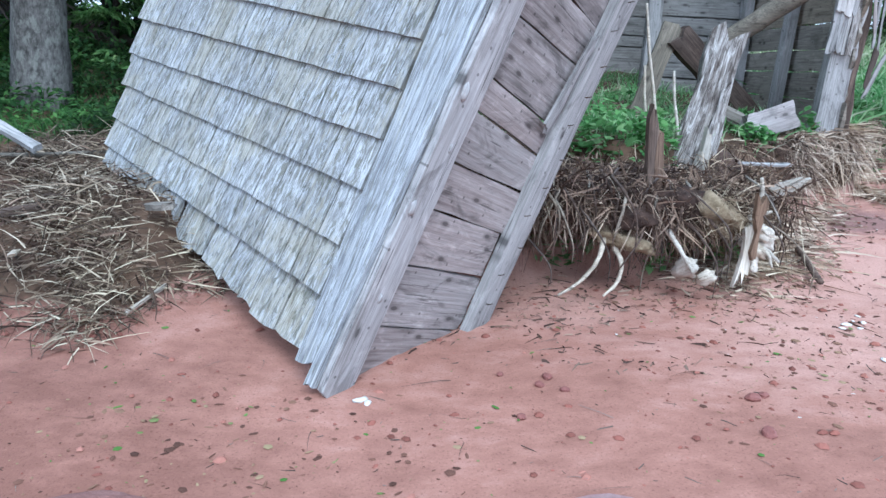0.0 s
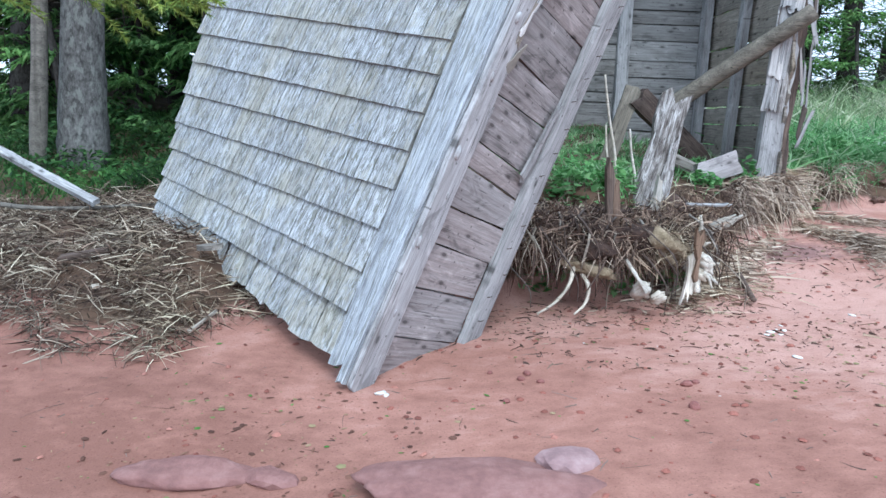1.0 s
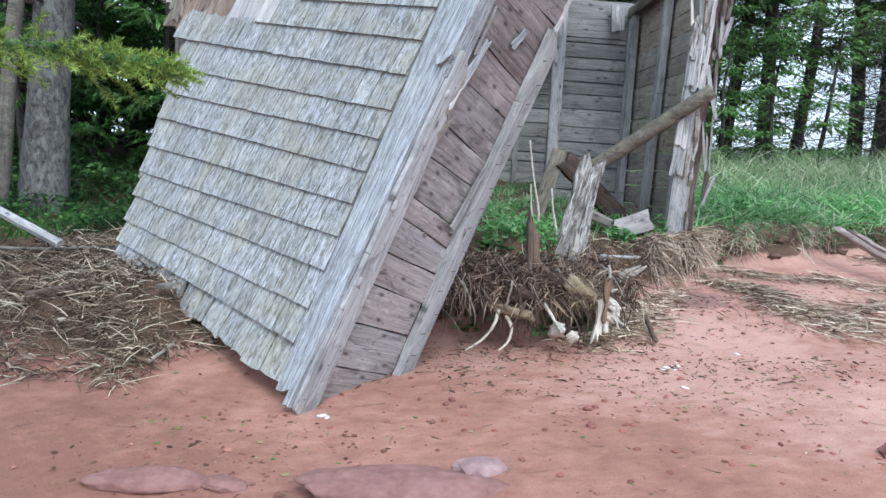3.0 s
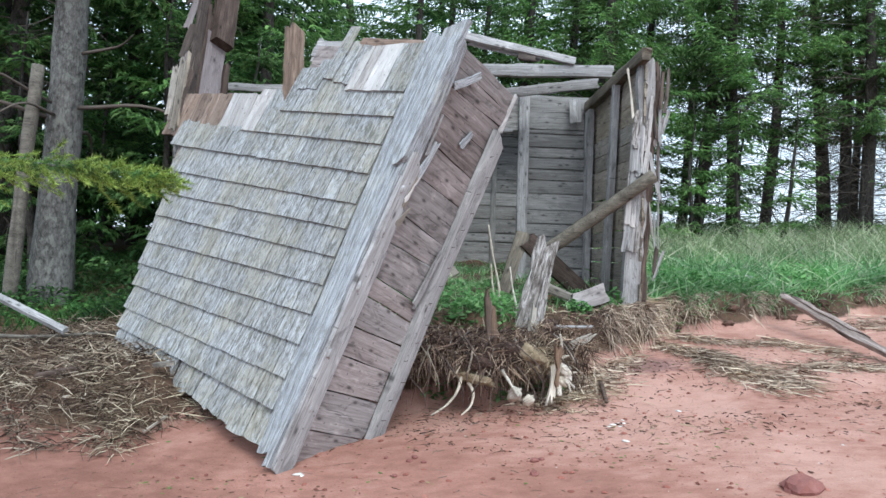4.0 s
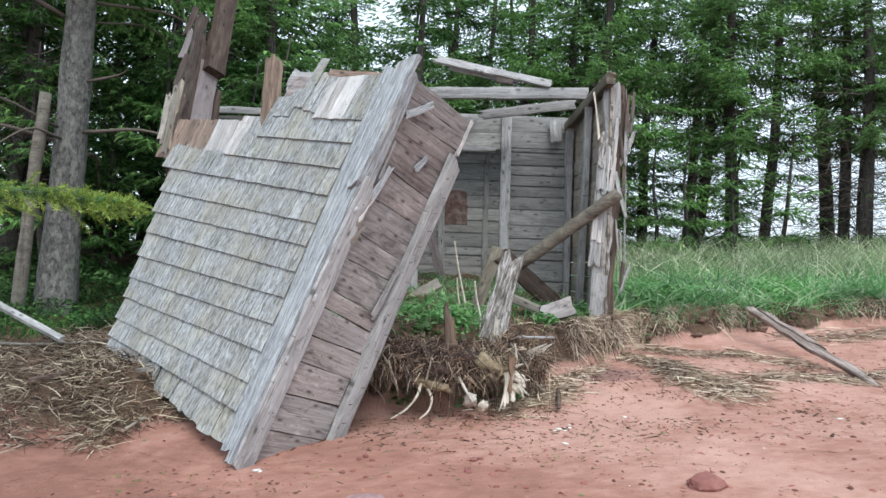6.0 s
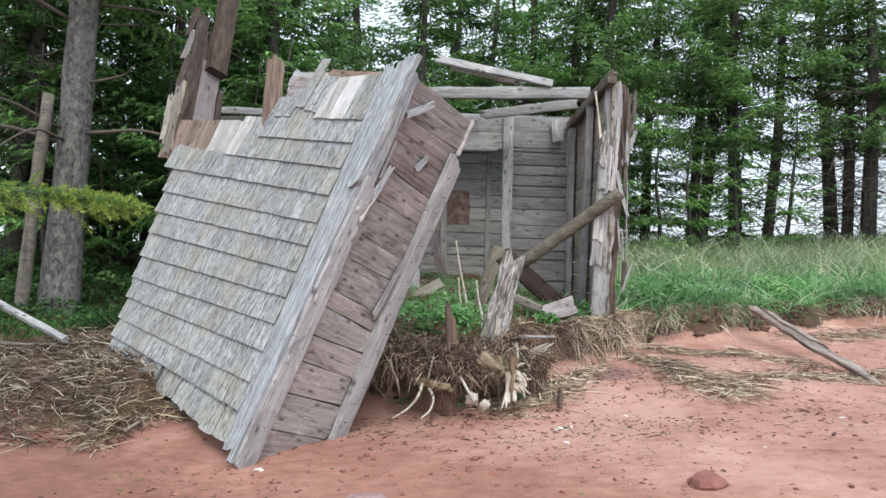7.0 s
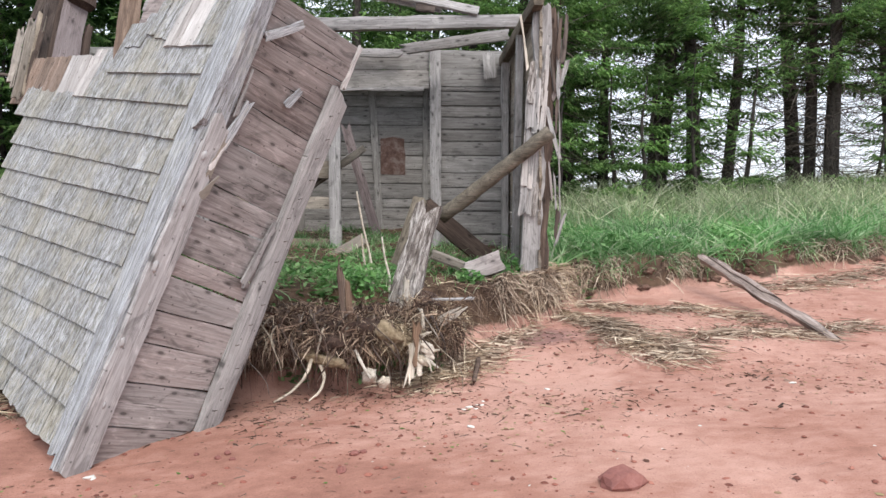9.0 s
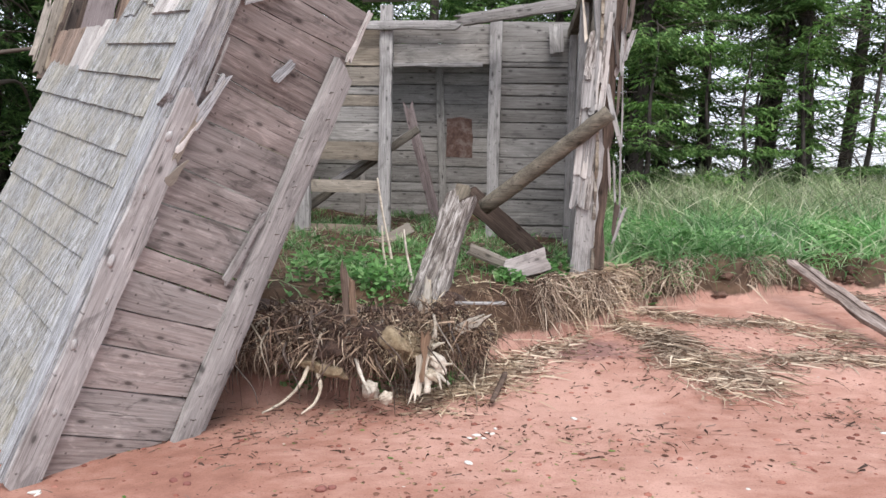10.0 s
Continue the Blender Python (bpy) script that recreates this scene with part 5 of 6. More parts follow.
for i, (x, y, ln, w, turn, material, lab) in enumerate(((-1.32, 2.98, 0.16, 0.06, -35, TAN, "pale broken chip of wood lying in the straw"), (-2.05, 2.95, 0.22, 0.05, 20, ROT, "dark rotten piece of wood lying in the straw"), (-1.75, 2.72, 0.2, 0.03, -60, BLEACHED, "bleached reed lying on the straw"), (-1.2, 2.5, 0.24, 0.016, 75, BLEACHED, "bleached reed lying on the straw"))):
    chip = new("wood_chip", board_mesh("wood_chip", ln, w, 0.03 if i < 2 else 0.012, material, 600 + i, ragged=(0.02, 0.03), wobble=0.006))
    chip.matrix_world = pose(x, y, H(x, y) + 0.06, 8, -10, turn)
    tagged(chip, lab, "wood chip")

# ---- stones, pebbles and bits on the sand ----


def stone(x, y, size, material, seed, label, sink=0.3, rough=0.35, rz=0):
    me = rock_mesh("stone", size, material, seed, rough, 4 if size[0] > 0.14 else 2)
    if size[0] <= 0.14:
        me.polygons.foreach_set("use_smooth", [False] * len(me.polygons))
    ob = new("stone", me)
    ob.matrix_world = pose(x, y, H(x, y) + size[2] * (1 - 2 * sink) * 0.6, 0, 0, rz)
    return tagged(ob, label, "stone")


stone(2.15, 1.56, (0.105, 0.07, 0.058), REDROCK, 6, "angular red sandstone rock on the sand", 0.3, 0.5, 10)
stone(-0.84, 1.55, (0.24, 0.10, 0.045), REDSLAB, 7, "flat dusky red stone sunk in the sand", 0.45, 0.25, 5)
stone(-0.55, 1.53, (0.11, 0.06, 0.03), REDSLAB, 9, "flat dusky red stone sunk in the sand", 0.44, 0.25, -12)
stone(0.15, 1.42, (0.38, 0.15, 0.06), REDSLAB, 13, "broad flat dusky red slab sunk in the sand", 0.45, 0.25, 4)
stone(0.44, 1.56, (0.11, 0.09, 0.035), GREYROCK, 11, "purple-grey stone sunk in the sand", 0.48, 0.3, 8)
for i, (x, y, s) in enumerate(((1.01, 2.18, 0.022), (1.05, 2.2, 0.016), (0.97, 1.945, 0.024), (0.36, 2.31, 0.017), (0.33, 2.25, 0.016), (0.41, 2.21, 0.015), (0.2, 2.33, 0.012), (0.26, 2.05, 0.014))):
    stone(x, y, (s * 1.2, s, s * 0.7), REDROCK, 30 + i, "small red pebble on the sand", 0.1, 0.3, i * 40)


def pebbles(name, n, box, size, material, rng, label, power=2.0, flat=0.5, cluster=None):
    """Low-poly pebbles strewn on the sand."""
    x, y = rng.uniform(box[0], box[1], n), rng.uniform(box[2], box[3], n)
    if cluster is not None:
        k = cluster(x, y)
        x, y = x[k], y[k]
    k = relief(x, y) < 0.02
    x, y = x[k], y[k]
    n = len(x)
    s = size[0] + (size[1] - size[0]) * rng.uniform(0, 1, n) ** (power * 1.5)
    base = np.array([(1, 0, 0), (0.35, 0.9, 0), (-0.75, 0.6, 0), (-0.8, -0.55, 0), (0.3, -0.95, 0), (0.45, 0.1, 0.8), (-0.35, 0.25, 0.9), (-0.05, -0.45, 0.75)])
    f = np.array([(0, 1, 5), (1, 6, 5), (1, 2, 6), (2, 3, 6), (3, 7, 6), (3, 4, 7), (4, 0, 5), (4, 5, 7), (5, 6, 7)])
    a = rng.uniform(0, 6.28, n)
    sx, sy, sz = s, s * rng.uniform(0.25 if flat < 0.3 else 0.5, 1, n) ** (1.5 if flat < 0.3 else 1), s * flat * rng.uniform(0.6, 1.1, n)
    bx, by, bz = base[:, 0][None] * sx[:, None], base[:, 1][None] * sy[:, None], base[:, 2][None] * sz[:, None]
    vx = bx * np.cos(a)[:, None] - by * np.sin(a)[:, None] + x[:, None]
    vy = bx * np.sin(a)[:, None] + by * np.cos(a)[:, None] + y[:, None]
    vz = bz + height(x, y)[:, None] + 0.001
    v = np.stack([vx, vy, vz], -1).reshape(-1, 3)
    faces = (f[None] + (np.arange(n) * 8)[:, None, None]).reshape(-1, 3)
    me = mesh_from(name, v, faces.tolist(), material)
    stuff(name, me, label, "pebbles")


pebbles("pebbles", 2300, (-2.2, 4.8, -0.2, 4.8), (0.005, 0.024), PEBBLE, rg, "small red pebbles strewn on the sand")
pebbles("shell_bits", 150, (0.6, 4.6, 1.6, 4.4), (0.003, 0.013), SHELL, rg, "white bits of broken shell on the sand", flat=0.25)
pebbles("chaff", 20000, (-2.2, 5.0, 0.8, 5.2), (0.005, 0.021), CHAFF, rg, "brown bark chaff scattered on the sand", flat=0.18, cluster=lambda x, y: np.sin(x * 2.3 + y * 1.7) + np.sin(y * 4.1 - x) + rg.normal(0, 0.6, len(x)) + np.clip((y - 2.2) * 0.5, -0.6, 0.7) * (x > -0.3) + 1.6 * np.exp(-((x - 1.6) / 1.1) ** 2 - ((y - 3.0) / 0.45) ** 2) > 0.95)
pebbles("weed_bits", 160, (-1.6, 2.4, 1.4, 3.2), (0.004, 0.02), WEED, rg, "green shreds of seaweed on the sand", flat=0.2)
for i, (x, y, s) in enumerate(((1.614, 2.838, 0.024), (1.69, 2.86, 0.018), (1.70, 2.93, 0.016), (1.58, 2.80, 0.016), (1.65, 2.80, 0.014), (1.66, 2.88, 0.012), (2.10, 3.02, 0.022), (3.52, 2.84, 0.022), (-0.26, 2.163, 0.028), (-0.235, 2.15, 0.02), (1.60, 2.50, 0.025))):
    me = rock_mesh("shell", (s, s * 0.6, s * 0.25), SHELL, 60 + i, 0.5, 2)
    ob = new("shell", me)
    ob.matrix_world = pose(x, y, H(x, y) + s * 0.15, 0, 0, i * 50)
    tagged(ob, "broken white shell on the sand", "shell", "shells on the sand")
straw_heap("bark_shreds", 2600, (0.3, 3.6, 2.35, 4.3), rg, "dark shreds of bark and straw washed up on the sand", lambda x, y: (relief(x, y) < 0.01) & (np.sin(x * 3.1 + y * 5) + np.sin(y * 9 - x * 2) + rg.normal(0, 0.5, len(x)) > 0.2), (0.015, 0.07), (0.002, 0.006), 0.01, ROOTS, 0.05)
straw_heap("foot_litter", 1500, (-0.3, 1.7, 2.5, 3.7), rg, "dark bark and straw litter under the roots", lambda x, y: (y > 2.62 + 0.25 * x + 0.06 * np.sin(x * 9)) & (y < 3.35 + 0.1 * x), (0.015, 0.08), (0.0015, 0.005), 0.012, ROOTS, 0.06)
straw_heap("sand_twigs", 1400, (-1.8, 4.5, 1.2, 4.6), rg, "thin twigs and straws scattered on the sand", lambda x, y: relief(x, y) < 0.01, (0.03, 0.14), (0.0008, 0.002), 0.006, TWIGS, 0.03)

# ---- grass and plants ----


def grass(name, n, box, rng, label, hgt, wid, material, keep=None, lean=0.35):
    x, y, z = scatter(n, *box, rng, keep)
    k = len(x)
    p = np.stack([x, y, z - 0.01], -1)
    d = np.stack([rng.normal(0, lean, k), rng.normal(0, lean, k), np.ones(k)], -1)
    ln = rng.uniform(*hgt, k)
    bend = np.stack([rng.normal(0, 0.45, k) * ln, rng.normal(0, 0.45, k) * ln, -rng.uniform(0.05, 0.4, k) * ln], -1)
    stuff(name, strands_mesh(name, p, d, ln, rng.uniform(*wid, k), bend, material, 3, None, rng), label, "grass")


turf = lambda x, y: (relief(x, y) > 0.72) & ~((x > -2.2) & (x < 2.4) & (y > 5.4) & (y < 6.7))
grass("grass", 28000, (2.35, 9.0, 4.5, 9.0), rg, "lush green grass on the bank", (0.10, 0.36), (0.005, 0.012), GRASS, lambda x, y: turf(x, y) & (x > 2.42) & (np.sin(x * 4.3 + 1.1 * np.sin(y * 3)) * np.sin(y * 3.9 + x) + rg.normal(0, 0.45, len(x)) > -0.42), 0.5)
grass("dune_grass", 17000, (3.0, 17.0, 6.6, 17.0), rg, "tall pale dune grass behind the bank", (0.3, 0.78), (0.005, 0.010), PALEGRASS, lambda x, y: turf(x, y) & (y > 6.9 + 0.3 * np.sin(x * 2)))
grass("shed_grass", 13000, (-1.0, 2.25, 3.5, 8.2), rg, "green grass growing in the shed", (0.05, 0.19), (0.003, 0.006), GRASS, lambda x, y: (relief(x, y) > 0.8) & (rg.uniform(0, 1, len(x)) < 0.12 + 0.8 * (np.sin(x * 5) * np.sin(y * 4 + 1) > 0.1)))
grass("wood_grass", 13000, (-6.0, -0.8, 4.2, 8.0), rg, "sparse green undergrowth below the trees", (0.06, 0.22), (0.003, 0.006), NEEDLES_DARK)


def leafy(name, spots, rng, label, leaf=(0.015, 0.035), material=None):
    q = []
    for x, y, rad, hgt, n in spots:
        a, rr = rng.uniform(0, 6.28, n), rad * np.sqrt(rng.uniform(0, 1, n))
        px, py = x + rr * np.cos(a), y + rr * np.sin(a)
        pz = height(px, py) + hgt * rng.uniform(0.1, 1, n) * (1.1 - rr / rad * 0.6)
        c = np.stack([px, py, pz], -1)
        d = rng.normal(size=(n, 3))
        d[:, 2] = np.abs(d[:, 2]) * 0.4
        d /= np.linalg.norm(d, axis=1, keepdims=True)
        s = np.cross(d, rng.normal(size=(n, 3)) * 0.4 + np.array([0, 0, 1]))
        s /= np.linalg.norm(s, axis=1, keepdims=True) + 1e-9
        ln = rng.uniform(*leaf, n)[:, None]
        q.append(np.stack([c - d * ln, c + s * ln * 0.5 + d * ln * 0.1, c + d * ln, c - s * ln * 0.5 + d * ln * 0.1], 1))
    stuff(name, quads_mesh(name, np.concatenate(q), material or LEAVES), label, "plants")


leafy("weeds", [(0.55, 4.0, 0.3, 0.20, 156), (0.75, 4.3, 0.30, 0.20, 156), (1.02, 3.70, 0.17, 0.24, 300), (1.05, 4.5, 0.35, 0.12, 200), (0.45, 4.6, 0.4, 0.16, 156), (1.72, 4.40, 0.12, 0.12, 130), (2.08, 4.60, 0.10, 0.16, 90), (2.75, 5.25, 0.2, 0.22, 200), (3.1, 5.55, 0.25, 0.24, 250), (3.7, 5.8, 0.3, 0.26, 300), (4.6, 6.1, 0.35, 0.28, 350), (3.0, 6.3, 0.4, 0.3, 300), (1.75, 4.85, 0.3, 0.12, 150), (0.3, 5.2, 0.5, 0.14, 150), (1.0, 5.3, 0.5, 0.10, 200), (0.95, 3.52, 0.13, 0.16, 120), (0.45, 3.6, 0.16, 0.14, 120), (1.35, 3.62, 0.14, 0.16, 110), (0.75, 3.75, 0.18, 0.14, 120), (0.62, 3.62, 0.14, 0.16, 160)], rg, "low leafy green weeds on the turf", (0.018, 0.045))
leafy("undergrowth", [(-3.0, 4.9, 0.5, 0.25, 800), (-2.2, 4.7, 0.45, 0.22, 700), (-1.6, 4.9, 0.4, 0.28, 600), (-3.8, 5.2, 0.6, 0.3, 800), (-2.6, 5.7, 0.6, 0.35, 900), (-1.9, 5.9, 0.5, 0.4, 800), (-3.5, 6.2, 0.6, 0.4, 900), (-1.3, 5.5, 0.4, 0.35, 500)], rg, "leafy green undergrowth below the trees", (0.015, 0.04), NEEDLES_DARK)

# ---- trees ----


def conifer_meshes(seed, hgt, reach, bare, trunk_r, dense=1.0, needles=None, bark=None, blade=(0.10, 0.19), dead=True):
    """Trunk, crown and dead branches of a spruce whose crown starts at the height bare."""
    rng = np.random.default_rng(seed)
    r = random.Random(seed)
    pts = [(0.05 * math.sin(i * 1.3 + seed), 0.05 * math.cos(i * 0.9 + seed), hgt * i / 8 - 0.1) for i in range(9)]
    trunk = tube_mesh("trunk", pts, trunk_r, trunk_r * 0.15, bark or DARKBARK, 3, 10, seed, 0.08)
    P, D = [], []
    z = bare
    while z < hgt * 0.98:
        k = (z - bare) / (hgt - bare)
        full = reach * (1 - k) ** 0.75 * (0.75 + 0.25 * min(1, k * 6))
        thick = dense * (1.0 if z < 7.5 else 0.3)
        for _ in range(r.randint(4, 6) if z < 7.5 else 4):
            a = r.uniform(0, 6.283)
            ln = full * r.uniform(0.45, 1.12) + 0.15
            rise = 0.22 - 0.55 * (1 - k) * r.uniform(0.4, 1.2)
            n = int(max(4, ln / 0.11))
            t = np.linspace(0.10, 1, n)
            x, y = math.cos(a) * ln * t, math.sin(a) * ln * t
            zz = z + rise * ln * t + 0.18 * ln * t ** 2
            side = np.array((-math.sin(a), math.cos(a), 0))
            fw = np.array((math.cos(a), math.sin(a), rise * 0.6))
            for i in range(n):
                base = np.array((x[i], y[i], zz[i]))
                sub = (0.14 + 0.30 * ln / 2.0) * (1.05 - t[i]) + 0.10
                for sgn in (-1, 1):
                    d = side * sgn * r.uniform(0.6, 1) + fw * r.uniform(0.5, 0.9) + np.array((0, 0, r.uniform(-0.45, 0.05)))
                    d /= np.linalg.norm(d)
                    m = max(3, int(sub / 0.020 * thick))
                    s = rng.uniform(0.05, 1, m)
                    P.append(base + d * (sub * s)[:, None] + np.array((0, 0, -0.10 * sub)) * (s ** 2)[:, None])
                    D.append(d + rng.normal(0, 0.36, (m, 3)))
        z += r.uniform(0.24, 0.40) if z < 7.5 else r.uniform(0.35, 0.5)
    P, D = np.concatenate(P), np.concatenate(D)
    D /= np.linalg.norm(D, axis=1, keepdims=True)
    n = len(P)
    s = np.cross(D, rng.normal(size=(n, 3)) * 0.45 + np.array([0, 0, 1]))
    s /= np.linalg.norm(s, axis=1, keepdims=True) + 1e-9
    ln, w = rng.uniform(*blade, n)[:, None] * 0.78, rng.uniform(0.010, 0.021, n)[:, None]
    q = np.stack([P - D * ln * 0.4, P + s * w, P + D * ln * 0.6 + np.array([0, 0, -0.02]), P - s * w], 1)
    crown = quads_mesh("crown", q, needles or NEEDLES)
    deadm = None
    if dead:
        m = int(50 + bare * 34)
        z = rng.uniform(0.5, bare + 1.6, m)
        a = rng.uniform(0, 6.283, m)
        p = np.stack([0 * z, 0 * z, z], -1)
        d = np.stack([np.cos(a), np.sin(a), rng.normal(-0.05, 0.25, m)], -1)
        ln = rng.uniform(0.5, 1.7, m)
        bend = np.stack([rng.normal(0, 0.2, m), rng.normal(0, 0.2, m), rng.normal(-0.15, 0.25, m)], -1)
        # forks off the dead branches
        reps = 5
        pp = np.repeat(p, reps, 0) + np.repeat(d, reps, 0) * (np.repeat(ln, reps) * rng.uniform(0.3, 0.95, m * reps))[:, None]
        dd = np.repeat(d, reps, 0) + rng.normal(0, 0.55, (m * reps, 3))
        deadm = strands_mesh("dead_limb", np.concatenate([p, pp]), np.concatenate([d, dd]), np.concatenate([ln, rng.uniform(0.2, 0.7, m * reps)]), np.concatenate([rng.uniform(0.006, 0.014, m), rng.uniform(0.003, 0.006, m * reps)]), np.concatenate([bend, rng.normal(0, 0.12, (m * reps, 3))]), TWIGS, 4, None, rng)
    return trunk, crown, deadm


def conifer(meshes, label, group="spruces round the shed"):
    ob = thing("spruce_tree", pose(0, 0, 0), label, "tree", group)
    part_of("trunk", meshes[0], ob)
    part_of("crown", meshes[1], ob)
    if meshes[2]:
        part_of("dead_limb", meshes[2], ob, None, "bare dead lower branches")
    return ob


def plant_trees():
    tall = conifer(conifer_meshes(1, 12.0, 2.2, 3.9, 0.14, 0.62), "tall green spruce with bare dead lower branches")
    tall2 = conifer(conifer_meshes(2, 11.0, 1.9, 3.3, 0.12, 0.62), "tall green spruce with bare dead lower branches")
    full = conifer(conifer_meshes(3, 9.0, 2.2, 0.6, 0.14, 0.85, NEEDLES, DARKBARK, (0.10, 0.18), False), "full green spruce branched to the ground")
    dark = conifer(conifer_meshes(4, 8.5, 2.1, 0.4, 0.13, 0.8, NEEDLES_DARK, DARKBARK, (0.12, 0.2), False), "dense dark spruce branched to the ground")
    broad = conifer(conifer_meshes(7, 10.0, 2.7, 2.3, 0.15, 0.8, NEEDLES, DARKBARK, (0.10, 0.18)), "broad green spruce with hanging boughs and dead lower branches")
    young = conifer(conifer_meshes(5, 3.0, 1.0, 0.15, 0.05, 1.0, NEEDLES, DARKBARK, (0.08, 0.14), False), "young green spruce with soft branches")
    gaunt = thing("spruce_tree", pose(0, 0, 0), "gaunt dark spruce with only dead branches low down", "tree", "spruces round the shed")
    trunk, crown, limbs = conifer_meshes(6, 13.0, 1.6, 6.0, 0.17, 0.35)
    part_of("trunk", trunk, gaunt)
    part_of("crown", crown, gaunt)
    part_of("dead_limb", limbs, gaunt, None, "bare dead lower branches")
    r = random.Random(77)
    used = set()
    spots = [
        (tall, 6.3, 13.6), (tall2, 7.3, 12.6), (tall2, 9.0, 12.9), (tall2, 10.9, 12.8), (tall, 12.0, 13.6), (tall2, 12.6, 15.8), (tall2, 13.3, 13.0), (tall, 14.8, 13.4),
        (tall2, 5.4, 15.0), (tall, 7.0, 16.6), (tall, 11.8, 17.0), (tall2, 17.0, 15.5),
        (tall, 13.0, 11.6), (tall2, 15.2, 12.0), (young, 13.5, 12.4), (young, 6.4, 12.0),
        (full, 3.9, 13.8), (full, 2.0, 12.6), (dark, 0.6, 13.8), (full, -0.9, 12.0), (tall2, 3.0, 15.8), (dark, 5.0, 17.5),
        (dark, -2.6, 11.2), (full, -4.0, 9.4), (dark, -5.4, 10.8), (dark, -1.6, 14.5), (full, -6.8, 9.0), (dark, -3.4, 14.0), (dark, -7.6, 12.0), (tall, -4.6, 6.9), (dark, -9.0, 9.5), (full, -2.0, 8.9),
        (dark, -6.2, 13.5), (dark, -4.8, 16.0), (dark, -8.5, 15.0), (full, 1.0, 17.0), (dark, -0.4, 18.5), (full, 2.7, 17.6), (full, -5.2, 8.2), (dark, -2.6, 17.5), (full, -3.0, 10.0), (full, 4.6, 14.6),
        (young, 4.7, 11.2), (young, 5.6, 11.8), (young, 3.6, 10.6), (young, 7.2, 11.6), (young, -1.5, 7.6), (young, -3.6, 7.4), (young, 9.6, 11.6), (young, -4.9, 6.6), (young, 11.8, 11.6),
        (gaunt, 9.6, 14.6), (broad, 6.5, 12.4), (broad, 9.2, 12.3), (broad, 11.9, 12.4), (broad, 1.6, 14.8), (full, 3.2, 12.4), (young, 5.1, 10.9), (young, 6.1, 11.2), (full, 0.2, 11.4), (broad, 3.6, 11.8), (tall2, 16.4, 13.2), (dark, -2.9, 8.0), (dark, -4.5, 7.5), (young, -2.5, 6.5), (young, -3.9, 6.3), (young, -1.8, 7.0),
    ]
    for src, x, y in spots:
        m = pose(x, y, H(x, y) - 0.05, r.uniform(-4, 4), r.uniform(-4, 4), r.uniform(0, 360))
        if src.name in used:
            size = r.uniform(0.78, 1.0) if -1.5 < x < 5.2 and 11 < y < 16 else r.uniform(0.85, 1.15)
            grown = copy_thing(src, m)
            grown.scale = (size, size, size)
        else:
            src.matrix_world = m
            used.add(src.name)


plant_trees()


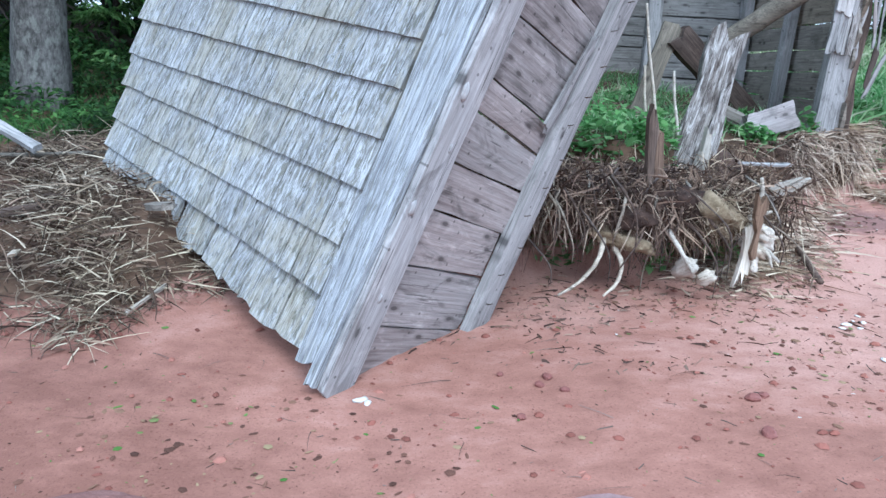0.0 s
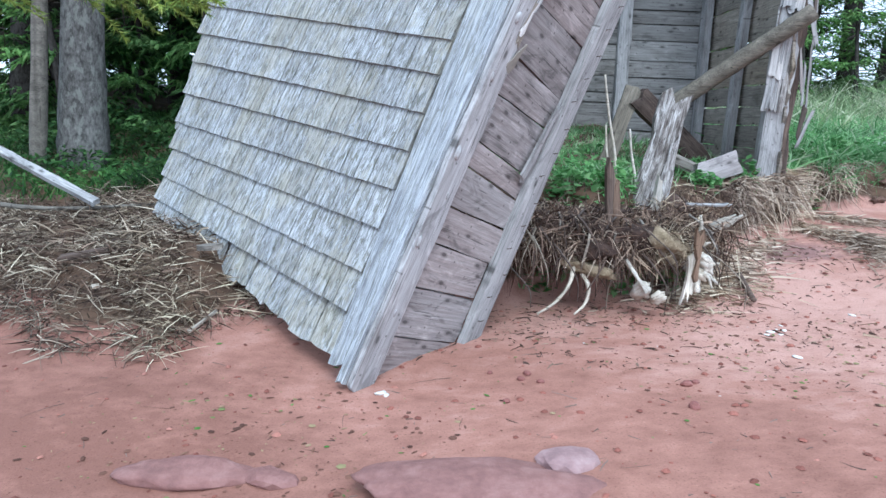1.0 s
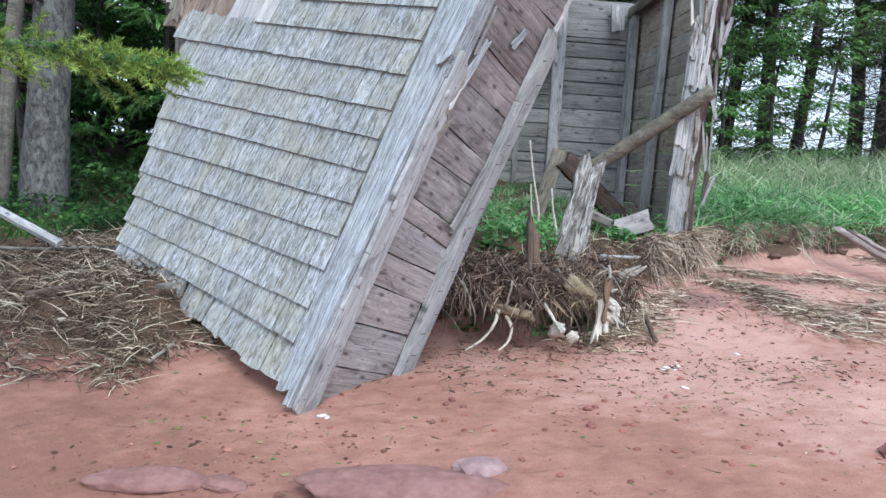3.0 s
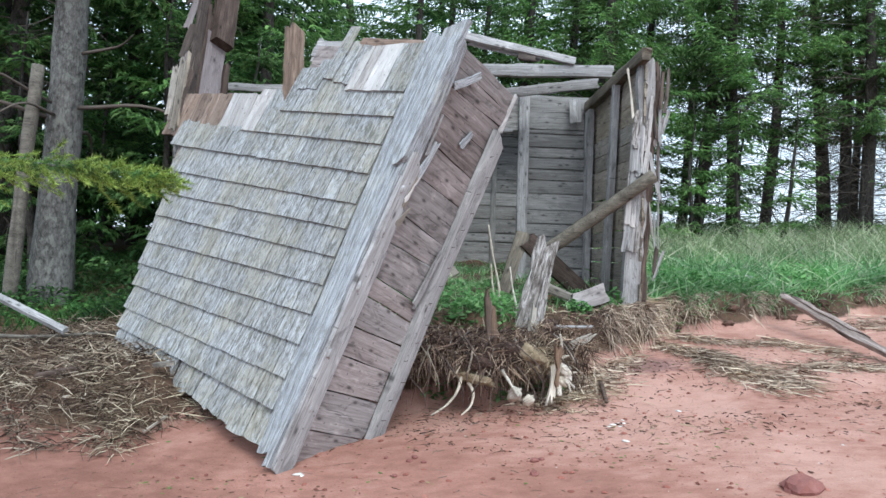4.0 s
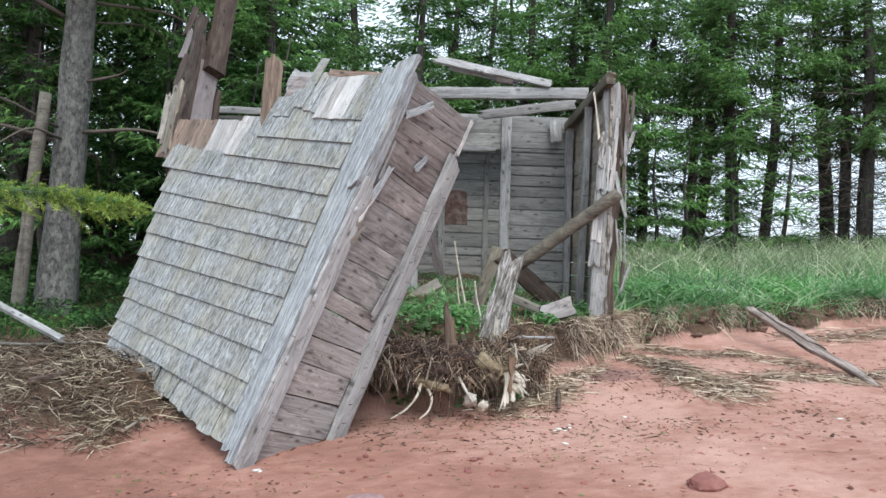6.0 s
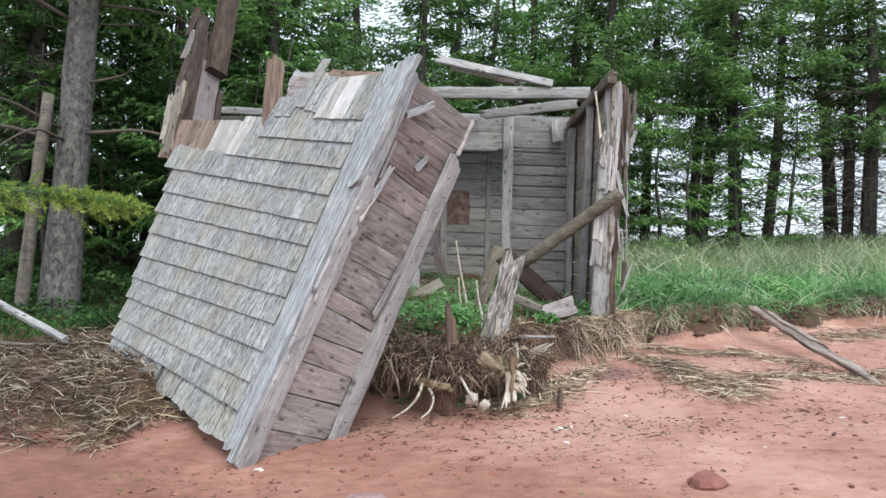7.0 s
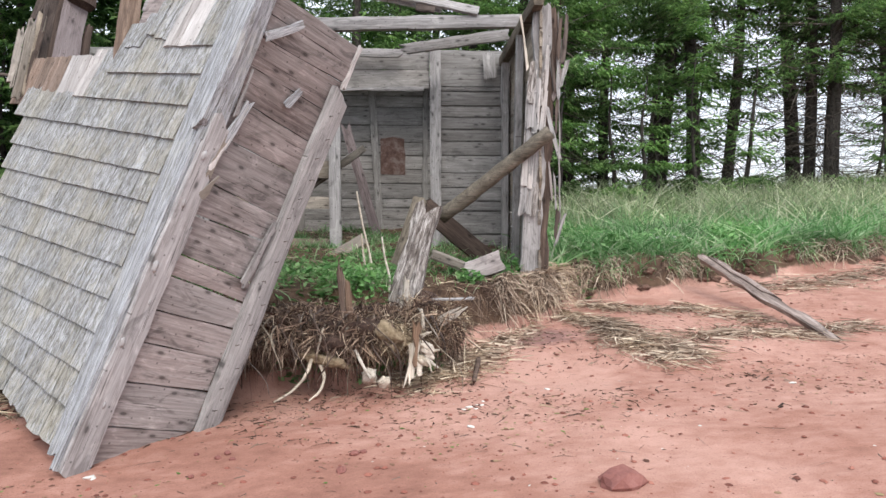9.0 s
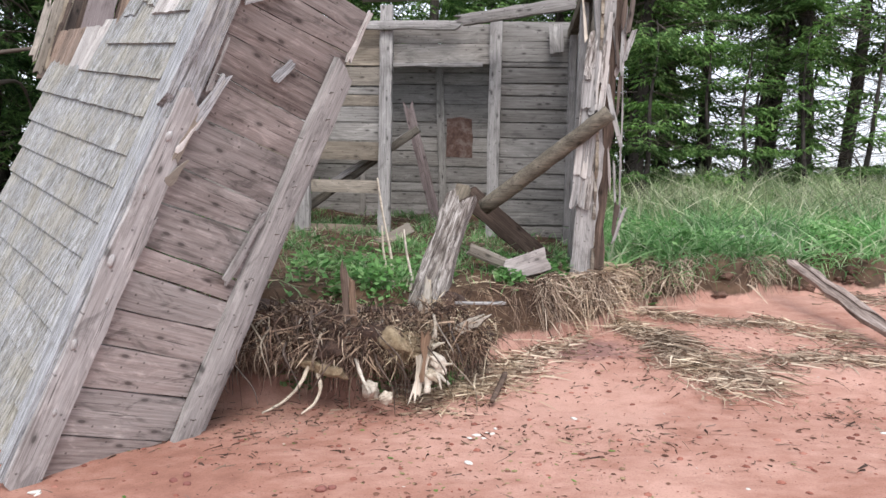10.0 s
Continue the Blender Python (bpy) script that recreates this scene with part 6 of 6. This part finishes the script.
def near_spruce():
    """The big grey trunk beside the fallen wall."""
    ob = thing("spruce_tree", pose(-3.19, 5.35, 0.50, 0.5, 2.4, 0), "large grey-barked spruce with bare lower limbs", "tree")
    path = [(0, 0, -0.15), (0, 0, 0.12), (0.0, 0, 0.8), (0.01, 0.01, 2.2), (0.0, 0, 4.5), (0, 0, 9.5)]
    rad = [0.27, 0.215, 0.18, 0.155, 0.13, 0.05]
    pts, rr_ = [], []
    sp = smooth_path(path, 6)
    for i, p in enumerate(sp):
        k = i / 6
        j = min(int(k), len(rad) - 2)
        rr_.append(rad[j] + (rad[j + 1] - rad[j]) * (k - j))
    v, f = tube_data(sp, rr_, 16, 3, 0.06)
    part_of("trunk", mesh_from("trunk", v, f, BARK, True), ob)
    r = random.Random(8)
    for i in range(34):
        z = r.uniform(1.6, 5.5)
        a = r.uniform(0, 6.283)
        ln = r.uniform(0.6, 2.0)
        d = Vector((math.cos(a), math.sin(a), 0))
        p0 = d * 0.15 + Vector((0, 0, z))
        p1 = p0 + d * ln * 0.5 + Vector((0, 0, r.uniform(-0.1, 0.15)))
        p2 = p0 + d * ln + Vector((r.uniform(-0.2, 0.2), r.uniform(-0.2, 0.2), r.uniform(-0.5, 0.15)))
        limb = part_of("limb", tube_mesh("limb", [p0, p1, p2], r.uniform(0.014, 0.03), 0.004, TWIGS, 5, 6, i, 0.15), ob)
    t, c, dd = conifer_meshes(9, 8.5, 2.0, 3.6, 0.05, 0.9, NEEDLES, BARK, (0.08, 0.15), False)
    part_of("crown", c, ob)
    lean = thing("spruce_tree", pose(-3.39, 5.0, 0.45), "thin brown broken dead tree trunk", "tree")
    part_of("trunk", tube_mesh("trunk", [(0, 0, -0.1), (0.10, 0, 1.25), (0.20, 0, 2.33)], 0.066, 0.055, POLE, 5, 10, 5, 0.1), lean)


near_spruce()


def near_bough():
    """A spruce bough with pale new tips reaching in over the beach."""
    ob = thing("spruce_bough", pose(0, 0, 0), "spruce bough with bright yellow-green new growth", "spruce bough")
    main = smooth_path([(-2.6, 1.55, 1.50), (-1.9, 1.45, 1.50), (-1.3, 1.38, 1.50), (-0.95, 1.34, 1.47), (-0.72, 1.34, 1.45)], 8)
    v, f = tube_data(main, [0.014 - 0.011 * i / (len(main) - 1) for i in range(len(main))], 6, 1)
    twig = part_of("branch", mesh_from("branch", v, f, BARK, True), ob)
    rng = np.random.default_rng(4)
    P, D, L, tips = [], [], [], []
    for i in range(2, len(main)):
        t = i / (len(main) - 1)
        along = (main[min(i + 1, len(main) - 1)] - main[i - 1]).normalized()
        for sgn in (-1, 1):
            for _ in range(3):
                d = np.array(along) * 0.75 + np.array((0, sgn * 0.7, rng.normal(-0.02, 0.22)))
                d /= np.linalg.norm(d)
                ln = (0.34 * (1 - t) + 0.13) * rng.uniform(0.6, 1.1)
                m = int(ln / 0.0017)
                s = rng.uniform(0, 1, m)
                base = np.array(main[i])[None] + d[None] * (ln * s)[:, None] + np.array((0, 0, -0.12 * ln))[None] * (s ** 2)[:, None]
                P.append(base)
                D.append(d[None] * 0.8 + rng.normal(0, 0.6, (m, 3)))
                tips.append(s > 0.45)
    P, D, tips = np.concatenate(P), np.concatenate(D), np.concatenate(tips)
    D /= np.linalg.norm(D, axis=1, keepdims=True)
    for name, k, material, lab in (("old_needles", ~tips, NEEDLES, "dark green needles"), ("new_needles", tips, NEEDLES_NEW, "bright new needles")):
        n = int(k.sum())
        me = strands_mesh(name, P[k], D[k], rng.uniform(0.016, 0.028, n), rng.uniform(0.0014, 0.0024, n), rng.normal(0, 0.002, (n, 3)), material, 1, None, rng)
        part_of(name, me, twig, None, lab)


near_bough()
